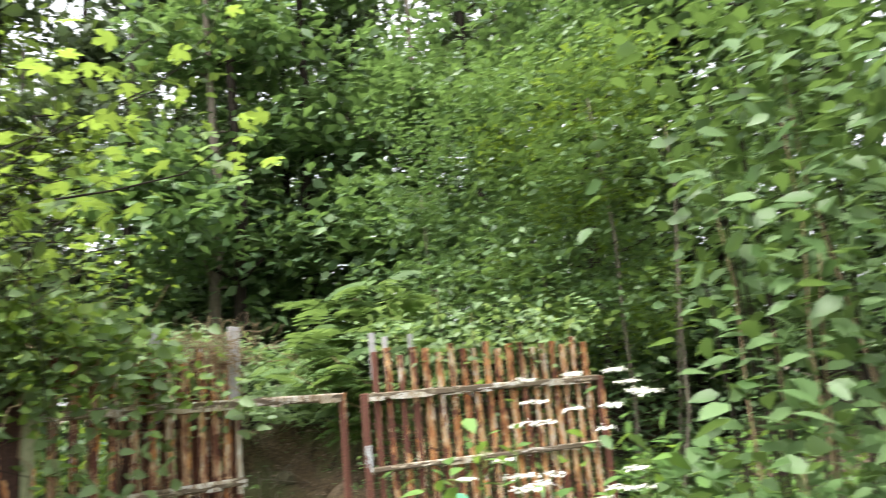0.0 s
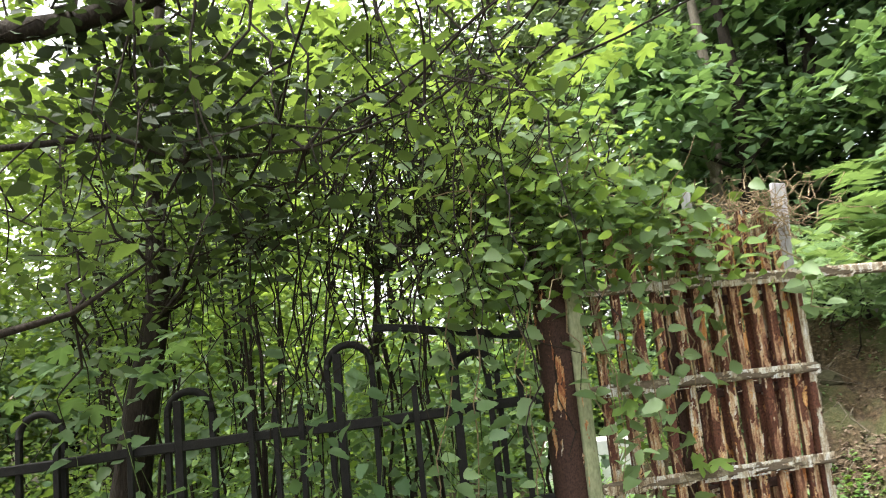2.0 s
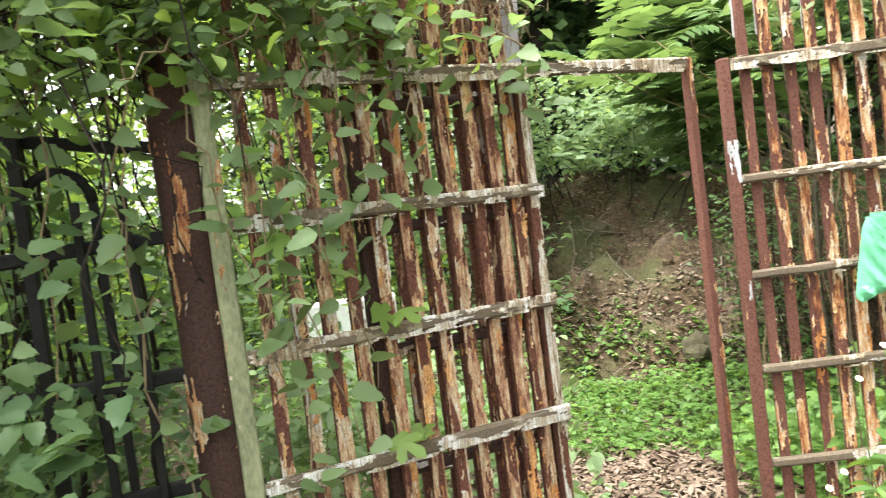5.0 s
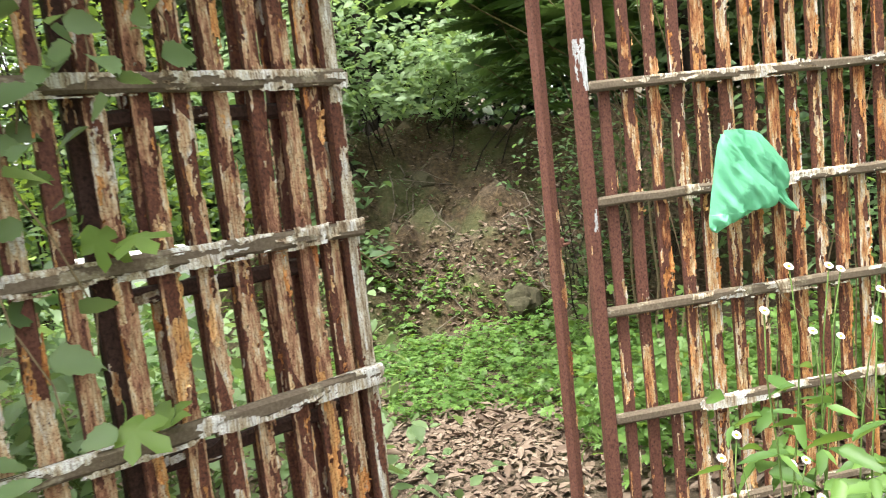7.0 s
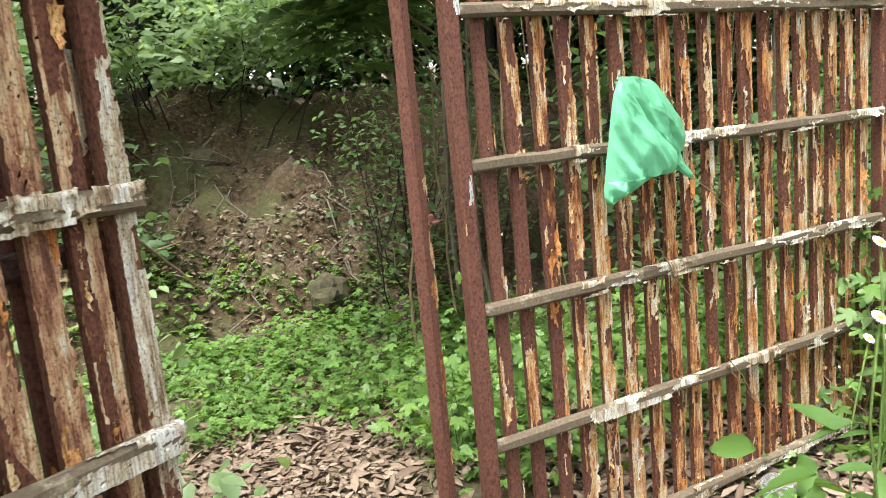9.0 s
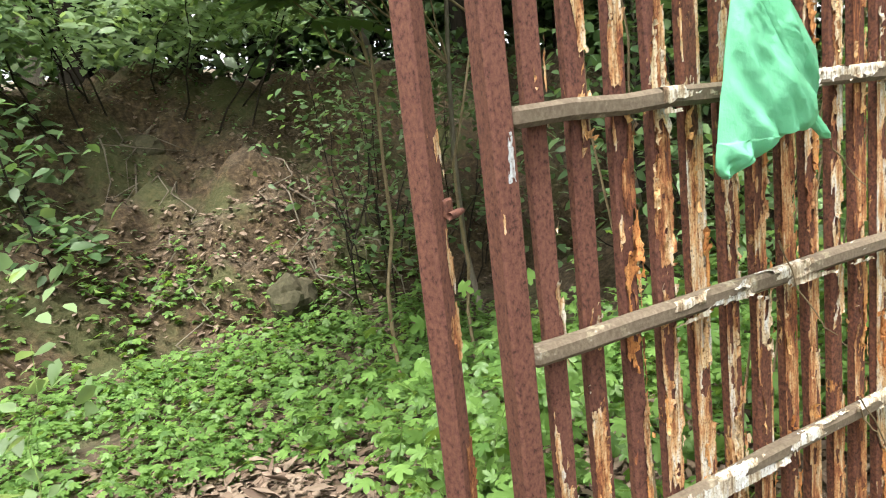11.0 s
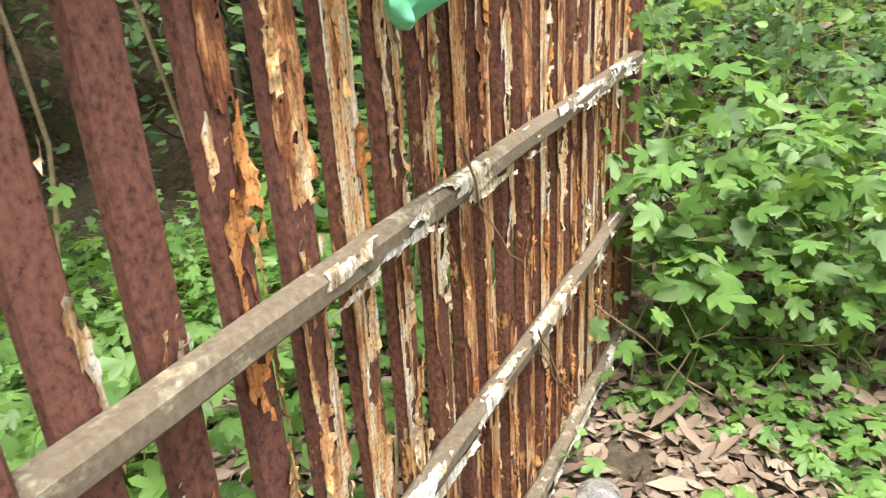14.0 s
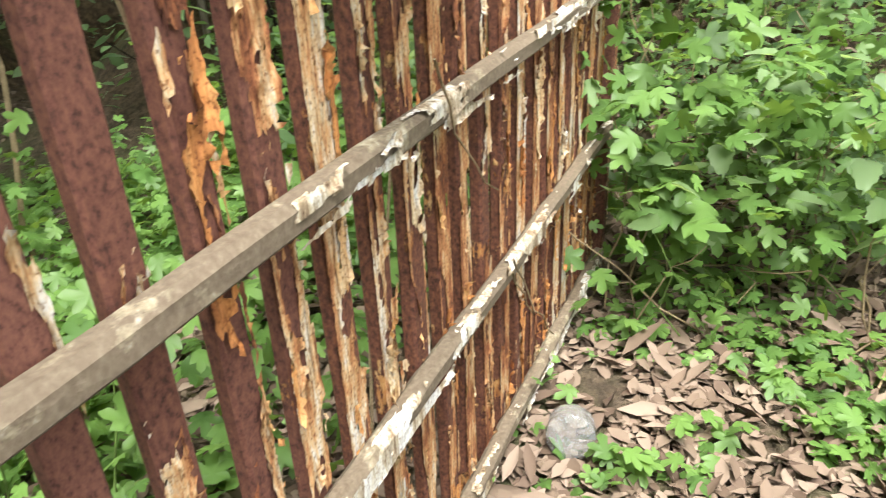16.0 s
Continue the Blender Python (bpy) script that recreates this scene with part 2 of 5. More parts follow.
# ---- mesh helpers ----
def tri_mesh(name, verts, tris, mat, smooth=False):
    verts = np.asarray(verts, np.float32).reshape(-1, 3)
    tris = np.asarray(tris, np.int32).reshape(-1, 3)
    me = bpy.data.meshes.new(name)
    me.vertices.add(len(verts))
    me.vertices.foreach_set("co", verts.ravel())
    me.loops.add(tris.size)
    me.loops.foreach_set("vertex_index", tris.ravel())
    me.polygons.add(len(tris))
    me.polygons.foreach_set("loop_start", np.arange(len(tris), dtype=np.int32) * 3)
    if smooth:
        me.polygons.foreach_set("use_smooth", np.ones(len(tris), bool))
    me.update(calc_edges=True)
    me.materials.append(mat)
    return me


def mesh_part(name, me, parent, label="", m=None):
    ob = new(name, me)
    ob.parent = parent
    if m is not None:
        ob.matrix_local = m
    return tagged(ob, label) if label else ob


def part(name, bm, mat, parent, label="", m=None):
    """Links a bmesh as one mesh object under a thing or a part."""
    me = bpy.data.meshes.new(name)
    bm.to_mesh(me)
    bm.free()
    me.materials.append(mat)
    return mesh_part(name, me, parent, label, m)


def thing(name, place, label, category, group="", kind="", turn=0.0):
    e = new(name)
    e.empty_display_size = 0.1
    e.matrix_world = Matrix.Translation(place) @ Matrix.Rotation(turn, 4, "Z")
    return tagged(e, label, category, group, kind)


def box_bm(x0, x1, y0, y1, z0, z1, bevel=0.004, cuts=0, wobble=0.0, seed=1):
    bm = bmesh.new()
    r = random.Random(seed)
    bmesh.ops.create_cube(bm, size=1.0)
    for v in bm.verts:
        v.co = Vector((x0 + (v.co.x + 0.5) * (x1 - x0), y0 + (v.co.y + 0.5) * (y1 - y0), z0 + (v.co.z + 0.5) * (z1 - z0)))
    if cuts:
        span = max((x1 - x0, 0), (y1 - y0, 1), (z1 - z0, 2))[1]
        es = [e for e in bm.edges if abs((e.verts[0].co - e.verts[1].co)[span]) > 1e-6]
        bmesh.ops.subdivide_edges(bm, edges=es, cuts=cuts)
        levels = {}
        for v in bm.verts:
            k = round(v.co[span], 4)
            d = levels.setdefault(k, Vector([r.uniform(-wobble, wobble) if a != span else 0 for a in range(3)]))
            v.co += d + Vector([r.uniform(-wobble, wobble) * 0.5 if a != span else 0 for a in range(3)])
    if bevel:
        sharp = [e for e in bm.edges if e.is_manifold and e.calc_face_angle(0) > 1.0]
        bmesh.ops.bevel(bm, geom=sharp, offset=bevel, segments=1, affect="EDGES")
    return bm


def tubes(paths, sides=6):
    """Verts and triangles of tapered tubes. A path: a list of (point, radius)."""
    vs, ts, base = [], [], 0
    for path in paths:
        pts = [Vector(p) for p, _ in path]
        up = Vector((0.31, 0.2, 0.93))
        for i, (p, r) in enumerate(path):
            d = (pts[min(i + 1, len(pts) - 1)] - pts[max(i - 1, 0)]).normalized()
            if abs(d.dot(up)) > 0.95:
                up = Vector((0.9, 0.3, 0.1))
            a = d.cross(up).normalized()
            b = d.cross(a)
            for k in range(sides):
                an = 2 * math.pi * k / sides
                vs.append(pts[i] + a * (r * math.cos(an)) + b * (r * math.sin(an)))
        for i in range(len(path) - 1):
            for k in range(sides):
                q = base + i * sides + k
                w = base + i * sides + (k + 1) % sides
                ts += [(q, w, q + sides), (w, w + sides, q + sides)]
        for end in (0, (len(path) - 1) * sides):
            for k in range(1, sides - 1):
                ts.append((base + end, base + end + k, base + end + k + 1))
        base += len(path) * sides
    return np.array([tuple(v) for v in vs], np.float32), np.array(ts, np.int32)


def wander(start, end, steps, sway, r0, r1, sag=0.0, g=None):
    g = g or rng
    a, b = np.array(start, float), np.array(end, float)
    out, off = [], np.zeros(3)
    for i in range(steps + 1):
        f = i / steps
        off = off * 0.75 + g.normal(0, sway, 3) * (0 if i == 0 else 1)
        p = a + (b - a) * f + off
        p[2] -= sag * 4 * f * (1 - f)
        out.append((tuple(p), r0 + (r1 - r0) * f))
    return out


# ---- leaf shapes: x along the leaf, y across, z up ----
OVATE_V = np.array([(0, 0, 0), (0.28, 0.26, 0.05), (0.28, -0.26, 0.05), (0.62, 0.22, 0.02), (0.62, -0.22, 0.02), (1, 0, -0.09), (0.45, 0, 0)])
OVATE_T = [(0, 6, 1), (0, 2, 6), (1, 6, 3), (2, 4, 6), (3, 6, 5), (4, 5, 6)]
BLADE_V = np.array([(0, 0, 0), (0.4, 0.17, 0.03), (0.4, -0.17, 0.03), (1, 0, -0.1)])
BLADE_T = [(0, 2, 1), (1, 2, 3)]


def lobed_leaf():
    """A five-lobed hop leaf as a fan round its middle."""
    tips = [(-108, 0.36), (-56, 0.56), (0, 0.70), (56, 0.56), (108, 0.36)]
    vs, rim = [(0.30, 0, 0.03)], []
    rim.append((0.06, 0.0, 0.0))
    for k, (an, r) in enumerate(tips):
        a = radians(an)
        for da, f in ((-17, 0.80), (0, 1.0), (17, 0.80)):
            b2 = radians(an + da)
            rim.append((0.30 + r * f * math.cos(b2), r * f * math.sin(b2), -0.07 * f if da == 0 else 0.0))
        if k < 4:
            b2 = radians((an + tips[k + 1][0]) / 2)
            rim.append((0.30 + 0.25 * math.cos(b2), 0.25 * math.sin(b2), 0.02))
    vs += rim
    n = len(rim)
    return np.array(vs), [(0, 1 + k, 1 + (k + 1) % n) for k in range(n)]


LOBED_V, LOBED_T = lobed_leaf()


def toothed_leaf():
    """A pointed leaf with coarse teeth and a shallow fold along its midrib."""
    edge = [(0.02, 0.05), (0.10, 0.20), (0.20, 0.30), (0.27, 0.27), (0.42, 0.31), (0.48, 0.25), (0.63, 0.24), (0.68, 0.17), (0.82, 0.13), (0.88, 0.07)]
    vs = [(0.0, 0.0, 0.0), (1.0, 0.0, -0.10)]
    ts = []
    mid = len(vs)
    vs += [(x, 0.0, -0.02) for x, _ in edge]
    for side in (1, -1):
        k = len(vs)
        vs += [(x, side * y, 0.35 * y - 0.10 * x * x) for x, y in edge]
        for i in range(len(edge) - 1):
            q = [(mid + i, mid + i + 1, k + i + 1), (mid + i, k + i + 1, k + i)]
            ts += q if side > 0 else [(a, c, b) for a, b, c in q]
        ts += [(0, mid, k), (mid + len(edge) - 1, 1, k + len(edge) - 1)]
    return np.array(vs), ts


TOOTHED_V, TOOTHED_T = toothed_leaf()


def frond_shape(pairs=7):
    """A drooping pinnate frond: a thin midrib with paired leaflets."""
    vs, ts = [], []

    def arch(f):
        return np.array((f * (1 - 0.12 * f), 0, 0.10 * math.sin(f * 1.9) - 0.30 * f * f))

    for i in range(pairs):
        a, b = arch(i / pairs), arch((i + 1) / pairs)
        k = len(vs)
        vs += [a + (0, 0.006, 0), a - (0, 0.006, 0), b]
        ts += [(k, k + 1, k + 2)]
    for i in range(pairs):
        f = (i + 0.8) / pairs
        o = arch(f)
        ln = 0.36 * (1 - 0.55 * f) * (0.75 + 0.6 * min(f * 3, 1))
        for s in (-1, 1):
            d = np.array((0.45, s * 0.85, -0.28))
            d /= np.linalg.norm(d)
            q = np.array((0.80, -s * 0.42, 0.05)) * 0.085
            k = len(vs)
            vs += [o, o + d * ln * 0.4 + q, o + d * ln * 0.4 - q, o + d * ln + (0, 0, -0.05 * ln)]
            ts += [(k, k + 2, k + 1), (k + 1, k + 2, k + 3)]
    k = len(vs)
    o = arch(1.0)
    vs += [o, o + (0.06, 0.03, -0.02), o + (0.06, -0.03, -0.02), o + (0.15, 0, -0.07)]
    ts += [(k, k + 2, k + 1), (k + 1, k + 2, k + 3)]
    return np.array(vs), ts


FROND_V, FROND_T = frond_shape()


def leaves(pos, axis, up, size, shape):
    """Verts and triangles of one shape set at many places."""
    tv, tt = shape
    pos, axis, up = (np.asarray(a, float).reshape(-1, 3) for a in (pos, axis, up))
    axis = axis / (np.linalg.norm(axis, axis=1, keepdims=True) + 1e-9)
    side = np.cross(up, axis)
    side /= np.linalg.norm(side, axis=1, keepdims=True) + 1e-9
    nor = np.cross(axis, side)
    size = np.broadcast_to(np.asarray(size, float), (len(pos),))
    v = pos[:, None, :] + size[:, None, None] * (tv[None, :, 0, None] * axis[:, None] + tv[None, :, 1, None] * side[:, None] + tv[None, :, 2, None] * nor[:, None])
    t = np.asarray(tt)[None] + (np.arange(len(pos)) * len(tv))[:, None, None]
    return v.reshape(-1, 3), t.reshape(-1, 3)


def leaf_set(name, parent, pos, size, shape, mat, flat=0.6, label="", droop=0.25, face=None):
    """Leaves with random headings; flat: how level they lie; face: a way that they turn to."""
    n = len(pos)
    an = rng.uniform(0, 2 * math.pi, n)
    axis = np.stack([np.cos(an), np.sin(an), rng.normal(-droop, 0.35, n)], 1)
    up = rng.normal(0, 1 - flat, (n, 3)) + np.array((0, 0, 1.0))
    if face is not None:
        up += np.array(face)
    v, t = leaves(pos, axis, up, size, shape)
    return mesh_part(name, tri_mesh(name, v, t, mat), parent, label)


def blob_points(n, centres, spread, hollow=0.0):
    """Points in clumps round the centres."""
    c = np.asarray(centres, float)
    k = rng.integers(0, len(c), n)
    d = rng.normal(0, 1, (n, 3))
    if hollow:
        d = d / np.linalg.norm(d, axis=1, keepdims=True) * rng.uniform(hollow, 1.15, (n, 1))
    return c[k] + d * np.asarray(spread)


def box_points(n, x0, x1, y0, y1, z0, z1):
    return np.stack([rng.uniform(x0, x1, n), rng.uniform(y0, y1, n), rng.uniform(z0, z1, n)], 1)


# ---- ground ----
def fnoise(x, y, f, seed=0.0):
    return noise.noise((x * f + seed, y * f - seed, seed * 0.37))


def smooth01(a, b, v):
    t = min(max((v - a) / (b - a), 0.0), 1.0)
    return t * t * (3 - 2 * t)


def ground_z(x, y):
    z = 0.0
    if y < -1.0:
        z += 0.09 * min(-1.0 - y, 4.0)
    z -= 0.25 * smooth01(0.3, 2.6, y)
    side = smooth01(-2.6, -0.9, x + 0.35 * fnoise(0, y, 0.5, 3))
    foot = 4.1 + 0.3 * fnoise(x, 0.0, 0.7, 5)
    rise = 1.95 * smooth01(foot - 0.15, foot + 3.6, y) + 0.35 * smooth01(foot, foot + 0.5, y) * (1 - smooth01(foot + 2, foot + 4, y))
    z += side * rise
    z += 0.10 * max(y - 9.0, 0.0) * 0.9 if y < 60 else 4.6
    steep = side * smooth01(foot, foot + 0.6, y) * (1 - smooth01(foot + 3.4, foot + 4.2, y))
    z += steep * (0.30 * fnoise(x, y, 1.3, 1) + 0.24 * fnoise(x, y, 3.3, 2) + 0.13 * fnoise(x, y, 7.0, 4))
    z += 0.38 * smooth01(1.7, 3.6, x) * (1.0 if y < 3.5 else 0.0) * min(max(x - 1.7, 0), 6) * smooth01(4.2, 3.0, y)
    z += 0.03 * fnoise(x, y, 0.9, 6) + 0.012 * fnoise(x, y, 4.0, 7)
    if x < -2.2:
        z += 0.10 * fnoise(x, y, 0.6, 8)
    return z


def axis_steps(a, b, step, far):
    mid = np.arange(a, b + 1e-6, step)
    out, s = [], step
    p = b
    while p < far:
        s *= 1.35
        p += s
        out.append(p)
    lo, s, p = [], step, a
    while p > -far:
        s *= 1.35
        p -= s
        lo.append(p)
    return np.array(lo[::-1] + list(mid) + out)


gx, gy = axis_steps(-5, 5, 0.09, 900), axis_steps(-6, 9, 0.09, 900)
gv = np.array([(x, y, ground_z(x, y)) for y in gy for x in gx], np.float32)
ii = np.arange(len(gx) * len(gy)).reshape(len(gy), len(gx))
q00, q10, q01, q11 = ii[:-1, :-1].ravel(), ii[:-1, 1:].ravel(), ii[1:, :-1].ravel(), ii[1:, 1:].ravel()
gt = np.concatenate([np.stack([q00, q10, q11], 1), np.stack([q00, q11, q01], 1)])
ground = new("ground", tri_mesh("ground", gv, gt, SOIL, True))
tagged(ground, "brown forest soil with an eroded clay bank", "ground", kind="structure")


def on_ground(xy):
    return np.array([(x, y, ground_z(x, y)) for x, y in xy])


# ---- gate leaves ----
def plate(x, z, seed):
    """One random height for each torn plate of paint."""
    wx = x + 0.006 * noise.noise((x * 70, z * 30, seed))
    wz = z + 0.022 * noise.noise((x * 110, z * 9, seed + 2.0))
    return noise.cell((wx * 58 + seed * 1.3, wz * 9, seed * 2.0)) - 0.5


def paint_flakes(seed, length, width, cover, z0=0.0, lift=0.0095, curve=0.0):
    """A torn skin of old paint on the front of an upright bar: patches with ragged, lifted edges; x across, z up."""
    g = np.random.default_rng(seed)
    cols = max(8, int(width / 0.0034))
    rows = int(length / 0.0058)
    vs = np.zeros(((rows + 1) * (cols + 1), 3))
    val = np.zeros((rows + 1) * (cols + 1))
    q = 0
    for r in range(rows + 1):
        z = length * r / rows
        for c in range(cols + 1):
            x = width * (c / cols - 0.5)
            val[q] = (noise.noise((x * 26 + seed * 3.1, z * 4.6, seed * 1.7)) + 0.55 * noise.noise((x * 85, z * 13 + seed, seed * 0.9)) + 0.20 * noise.noise((x * 200 + seed, z * 70, 3.0)) + 0.38 * plate(x, z, seed))
            vs[q] = (x, 0, z)
            q += 1
    cut = np.quantile(val, 1 - cover)
    over = val - cut
    edge = np.clip(1 - over / 0.25, 0, 1.0)
    curl = np.array([0.5 + 0.9 * noise.noise((x * 30, z * 12, seed + 5.0)) + 0.5 * plate(x, z, seed) for x, _, z in vs])
    vs[:, 1] = -(0.0012 + lift * edge ** 2 * np.clip(curl, 0.05, 1.3))
    vs[:, 0] += g.normal(0, 0.0008, len(vs))
    vs[:, 2] += g.normal(0, 0.0014, len(vs)) + z0
    a = (np.arange(rows)[:, None] * (cols + 1) + np.arange(cols)[None]).ravel()
    t = np.concatenate([np.stack([a, a + 1, a + cols + 2], 1), np.stack([a, a + cols + 2, a + cols + 1], 1)])
    t = t[(over[t] > 0).all(1)]
    used = np.unique(t)
    new_index = np.zeros(len(vs), int)
    new_index[used] = np.arange(len(used))
    vs = vs[used]
    if curve:
        an = vs[:, 0] / curve
        rad = curve - vs[:, 1]
        vs = np.stack([rad * np.sin(an), -rad * np.cos(an), vs[:, 2]], 1)
    return vs, new_index[t]


def rail_flakes(seed, x0, x1, h, part_covered=0.33):
    """Crumbled crust on the face and the top edge of a rail; x along it."""
    v, t = paint_flakes(seed, x1 - x0, h + 0.016, part_covered, 0.0, 0.009)
    g = np.random.default_rng(seed)
    s, off = v[:, 0], -v[:, 1]
    over = np.clip(s - h / 2 + 0.004, 0, None)
    y = -0.0325 - off + over * 1.5
    z = np.minimum(s, h / 2 - 0.002) + np.where(over > 0, off * 1.3 + 0.0025, 0)
    return np.stack([x0 + v[:, 2], y, z], 1), t


def gate_bar(parent, x, z0, z1, width, mat, cover_part, seed, depth=0.022, y0=0.0, paint=None):
    r = random.Random(seed)
    wid = width * r.uniform(0.94, 1.06)
    bm = box_bm(-wid / 2, wid / 2, 0, depth, 0, z1 - z0, 0.004, 9, 0.0018, seed)
    bar = part("bar", bm, mat, parent, "", pose(x, y0, z0, 0, 0, r.uniform(-1.5, 1.5)))
    if cover_part:
        v, t = paint_flakes(seed, z1 - z0, wid * 1.14, cover_part, 0.0, 0.014)
        mesh_part("paint_skin", tri_mesh("paint_skin", v, t, paint or FLAKE), bar, "curled ochre and cream paint flakes")["kind"] = "stuff"
        v, t = paint_flakes(seed + 500, z1 - z0, wid * 1.20, 0.24 * cover_part, 0.0, 0.018)
        v[:, 1] -= 0.002
        mesh_part("loose_paint", tri_mesh("loose_paint", v, t, FLAKE_LOOSE), bar, "loose pale curls of paint")["kind"] = "stuff"
    return bar


def gate_rail(parent, x0, x1, z, seed, h=0.036, mat=None, bare=0.0, crust=0.43):
    bm = box_bm(x0, x1, -0.032, 0.0, -h / 2, h / 2, 0.008, 14, 0.0022, seed)
    rail = part("rail", bm, mat or RAIL, parent, "", Matrix.Translation((0, 0, z)))
    v, t = rail_flakes(seed, x0 + bare, x1, h, crust if mat is None else 0.1)
    mesh_part("paint_crust", tri_mesh("paint_crust", v, t, FLAKE_PALE), rail, "crumbling pale paint crust")["kind"] = "stuff"
    return rail


def stile(parent, x0, x1, z0, z1, mat, seed, cover_part, y0=-0.02, y1=0.022, name="stile", paint=None):
    bm = box_bm(x0, x1, y0, y1, z0, z1, 0.005, 10, 0.0012, seed)
    s = part(name, bm, mat, parent)
    if cover_part:
        v, t = paint_flakes(seed, z1 - z0, x1 - x0, cover_part, z0, 0.004)
        me = tri_mesh("paint_skin", v, t, paint or FLAKE)
        mesh_part("paint_skin", me, s, "", Matrix.Translation(((x0 + x1) / 2, y0, 0)))["kind"] = "stuff"
    return s


RIGHT_RAILS = (2.072, 1.613, 1.226, 0.84, 0.454, 0.068)
right_leaf = thing("gate_leaf", (0, 0, 0), "rusted steel gate leaf with peeling ochre and cream paint", "gate", "gate leaves")
stile(right_leaf, -0.050, -0.006, 0.0, 2.095, RUST_CLEAN, 11, 0.02, -0.031, 0.012)
stile(right_leaf, 1.755, 1.80, 0.0, 2.09, RUST_MID, 12, 0.4)
for k, z in enumerate(RIGHT_RAILS):
    gate_rail(right_leaf, -0.006, 1.755, z, 30 + k, 0.036 if k else 0.044, None, 0.32 if k > 1 else 0.0)
RIGHT_BARS = (0.063, 0.151, 0.244, 0.335, 0.424, 0.520, 0.612, 0.703, 0.784, 0.878, 0.967, 1.060, 1.156, 1.247, 1.330, 1.412, 1.498, 1.590, 1.680)
for k, x in enumerate(RIGHT_BARS):
    gate_bar(right_leaf, x, 0.03, 2.36 + 0.03 * math.sin(k * 2.3), 0.041,
             RUST_CLEAN if k < 1 else RUST_MID if k < 4 else RUST_WORN, (0.10, 0.26, 0.47, 0.64, 0.76, 0.78)[min(k, 5)] + 0.07 * math.sin(k * 1.9), 100 + k)
# pale stubs that stand over the bar tops
for x, z1, w in ((0.063, 2.49, 0.042), (0.151, 2.46, 0.036), (0.335, 2.47, 0.034)):
    part("board", box_bm(-w / 2, w / 2, 0.024, 0.040, 2.18, z1, 0.003, 6, 0.002, 9), GREY_WOOD, right_leaf, "grey weathered board stub", Matrix.Translation((x, 0, 0)))

for x, z, w, h, s in ((-0.022, 1.13, 0.014, 0.075, 401), (-0.03, 1.60, 0.045, 0.17, 402)):
    v, t = paint_flakes(s, h, w, 0.75, 0.0, 0.002)
    mesh_part("paint_chip", tri_mesh("paint_chip", v, t, FLAKE_WHITE), right_leaf, "white paint chip", Matrix.Translation((x, -0.0315, z)))

LEFT_TURN = radians(26.5)
LEFT_RAILS = (2.083, 1.668, 1.279, 0.882, 0.485, 0.09)
left_leaf = thing("gate_leaf", (-0.165, -0.045, 0), "rusted steel gate leaf with an open wicket and flaking paint", "gate", "gate leaves", turn=LEFT_TURN)
stile(left_leaf, -0.041, -0.002, 0.0, 2.11, RUST_CLEAN, 13, 0.16, -0.016, 0.018)
stile(left_leaf, -1.897, -1.840, 0.0, 2.11, GREEN_STILE, 14, 0.10)
stile(left_leaf, -0.812, -0.776, 0.05, 2.07, RUST_WORN, 15, 0.72, -0.012, 0.03, paint=FLAKE_PALE)
gate_rail(left_leaf, -1.840, -0.041, LEFT_RAILS[0], 50, 0.046, crust=0.66)
for k, z in enumerate(LEFT_RAILS[1:]):
    gate_rail(left_leaf, -1.840, -0.764, z, 51 + k, 0.042, crust=0.60)
LEFT_BARS = (-1.761, -1.665, -1.575, -1.483, -1.380, -1.280, -1.192, -1.103, -1.005, -0.926, -0.858)
for k, x in enumerate(LEFT_BARS):
    gate_bar(left_leaf, x, 0.04, 2.36 + 0.04 * math.sin(k * 1.7), 0.040, RUST_MID if k < 4 else RUST_WORN, 0.62 + 0.03 * min(k, 5), 200 + k, 0.03, paint=FLAKE_CREAM)
latch = part("latch", box_bm(-0.022, 0.0, -0.004, 0.004, -0.014, 0.014, 0.003), RUST_CLEAN, left_leaf, "welded latch plate", Matrix.Translation((0.006, -0.019, 1.115)))
lv, lt = tubes([[((-0.02, 0, 0), 0.0055), ((0.0, 0, 0.001), 0.006), ((0.016, 0, 0.002), 0.0045)]], 8)
mesh_part("bolt", tri_mesh("bolt", lv, lt, RUST_CLEAN), latch, "", Matrix.Translation((0, -0.007, -0.010)))

# the wicket, swung back behind its leaf
hinge = left_leaf.matrix_world @ Vector((-0.775, 0.068, 0))
wicket = thing("wicket_door", hinge, "dark rusted barred wicket door swung open behind the gate leaf", "door", turn=LEFT_TURN)
stile(wicket, -0.045, -0.005, 0.08, 2.04, RUST_WORN, 16, 0.35, paint=FLAKE_CREAM)
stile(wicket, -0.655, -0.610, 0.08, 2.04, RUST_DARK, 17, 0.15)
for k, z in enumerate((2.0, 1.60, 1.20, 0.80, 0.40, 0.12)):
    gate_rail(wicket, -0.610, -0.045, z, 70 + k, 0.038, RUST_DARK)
for k, x in enumerate((-0.150, -0.230, -0.316, -0.410, -0.515)):
    gate_bar(wicket, x, 0.10, 2.34, 0.036, RUST_WORN if k % 2 else RUST_MID, 0.34, 300 + k, paint=FLAKE_CREAM)

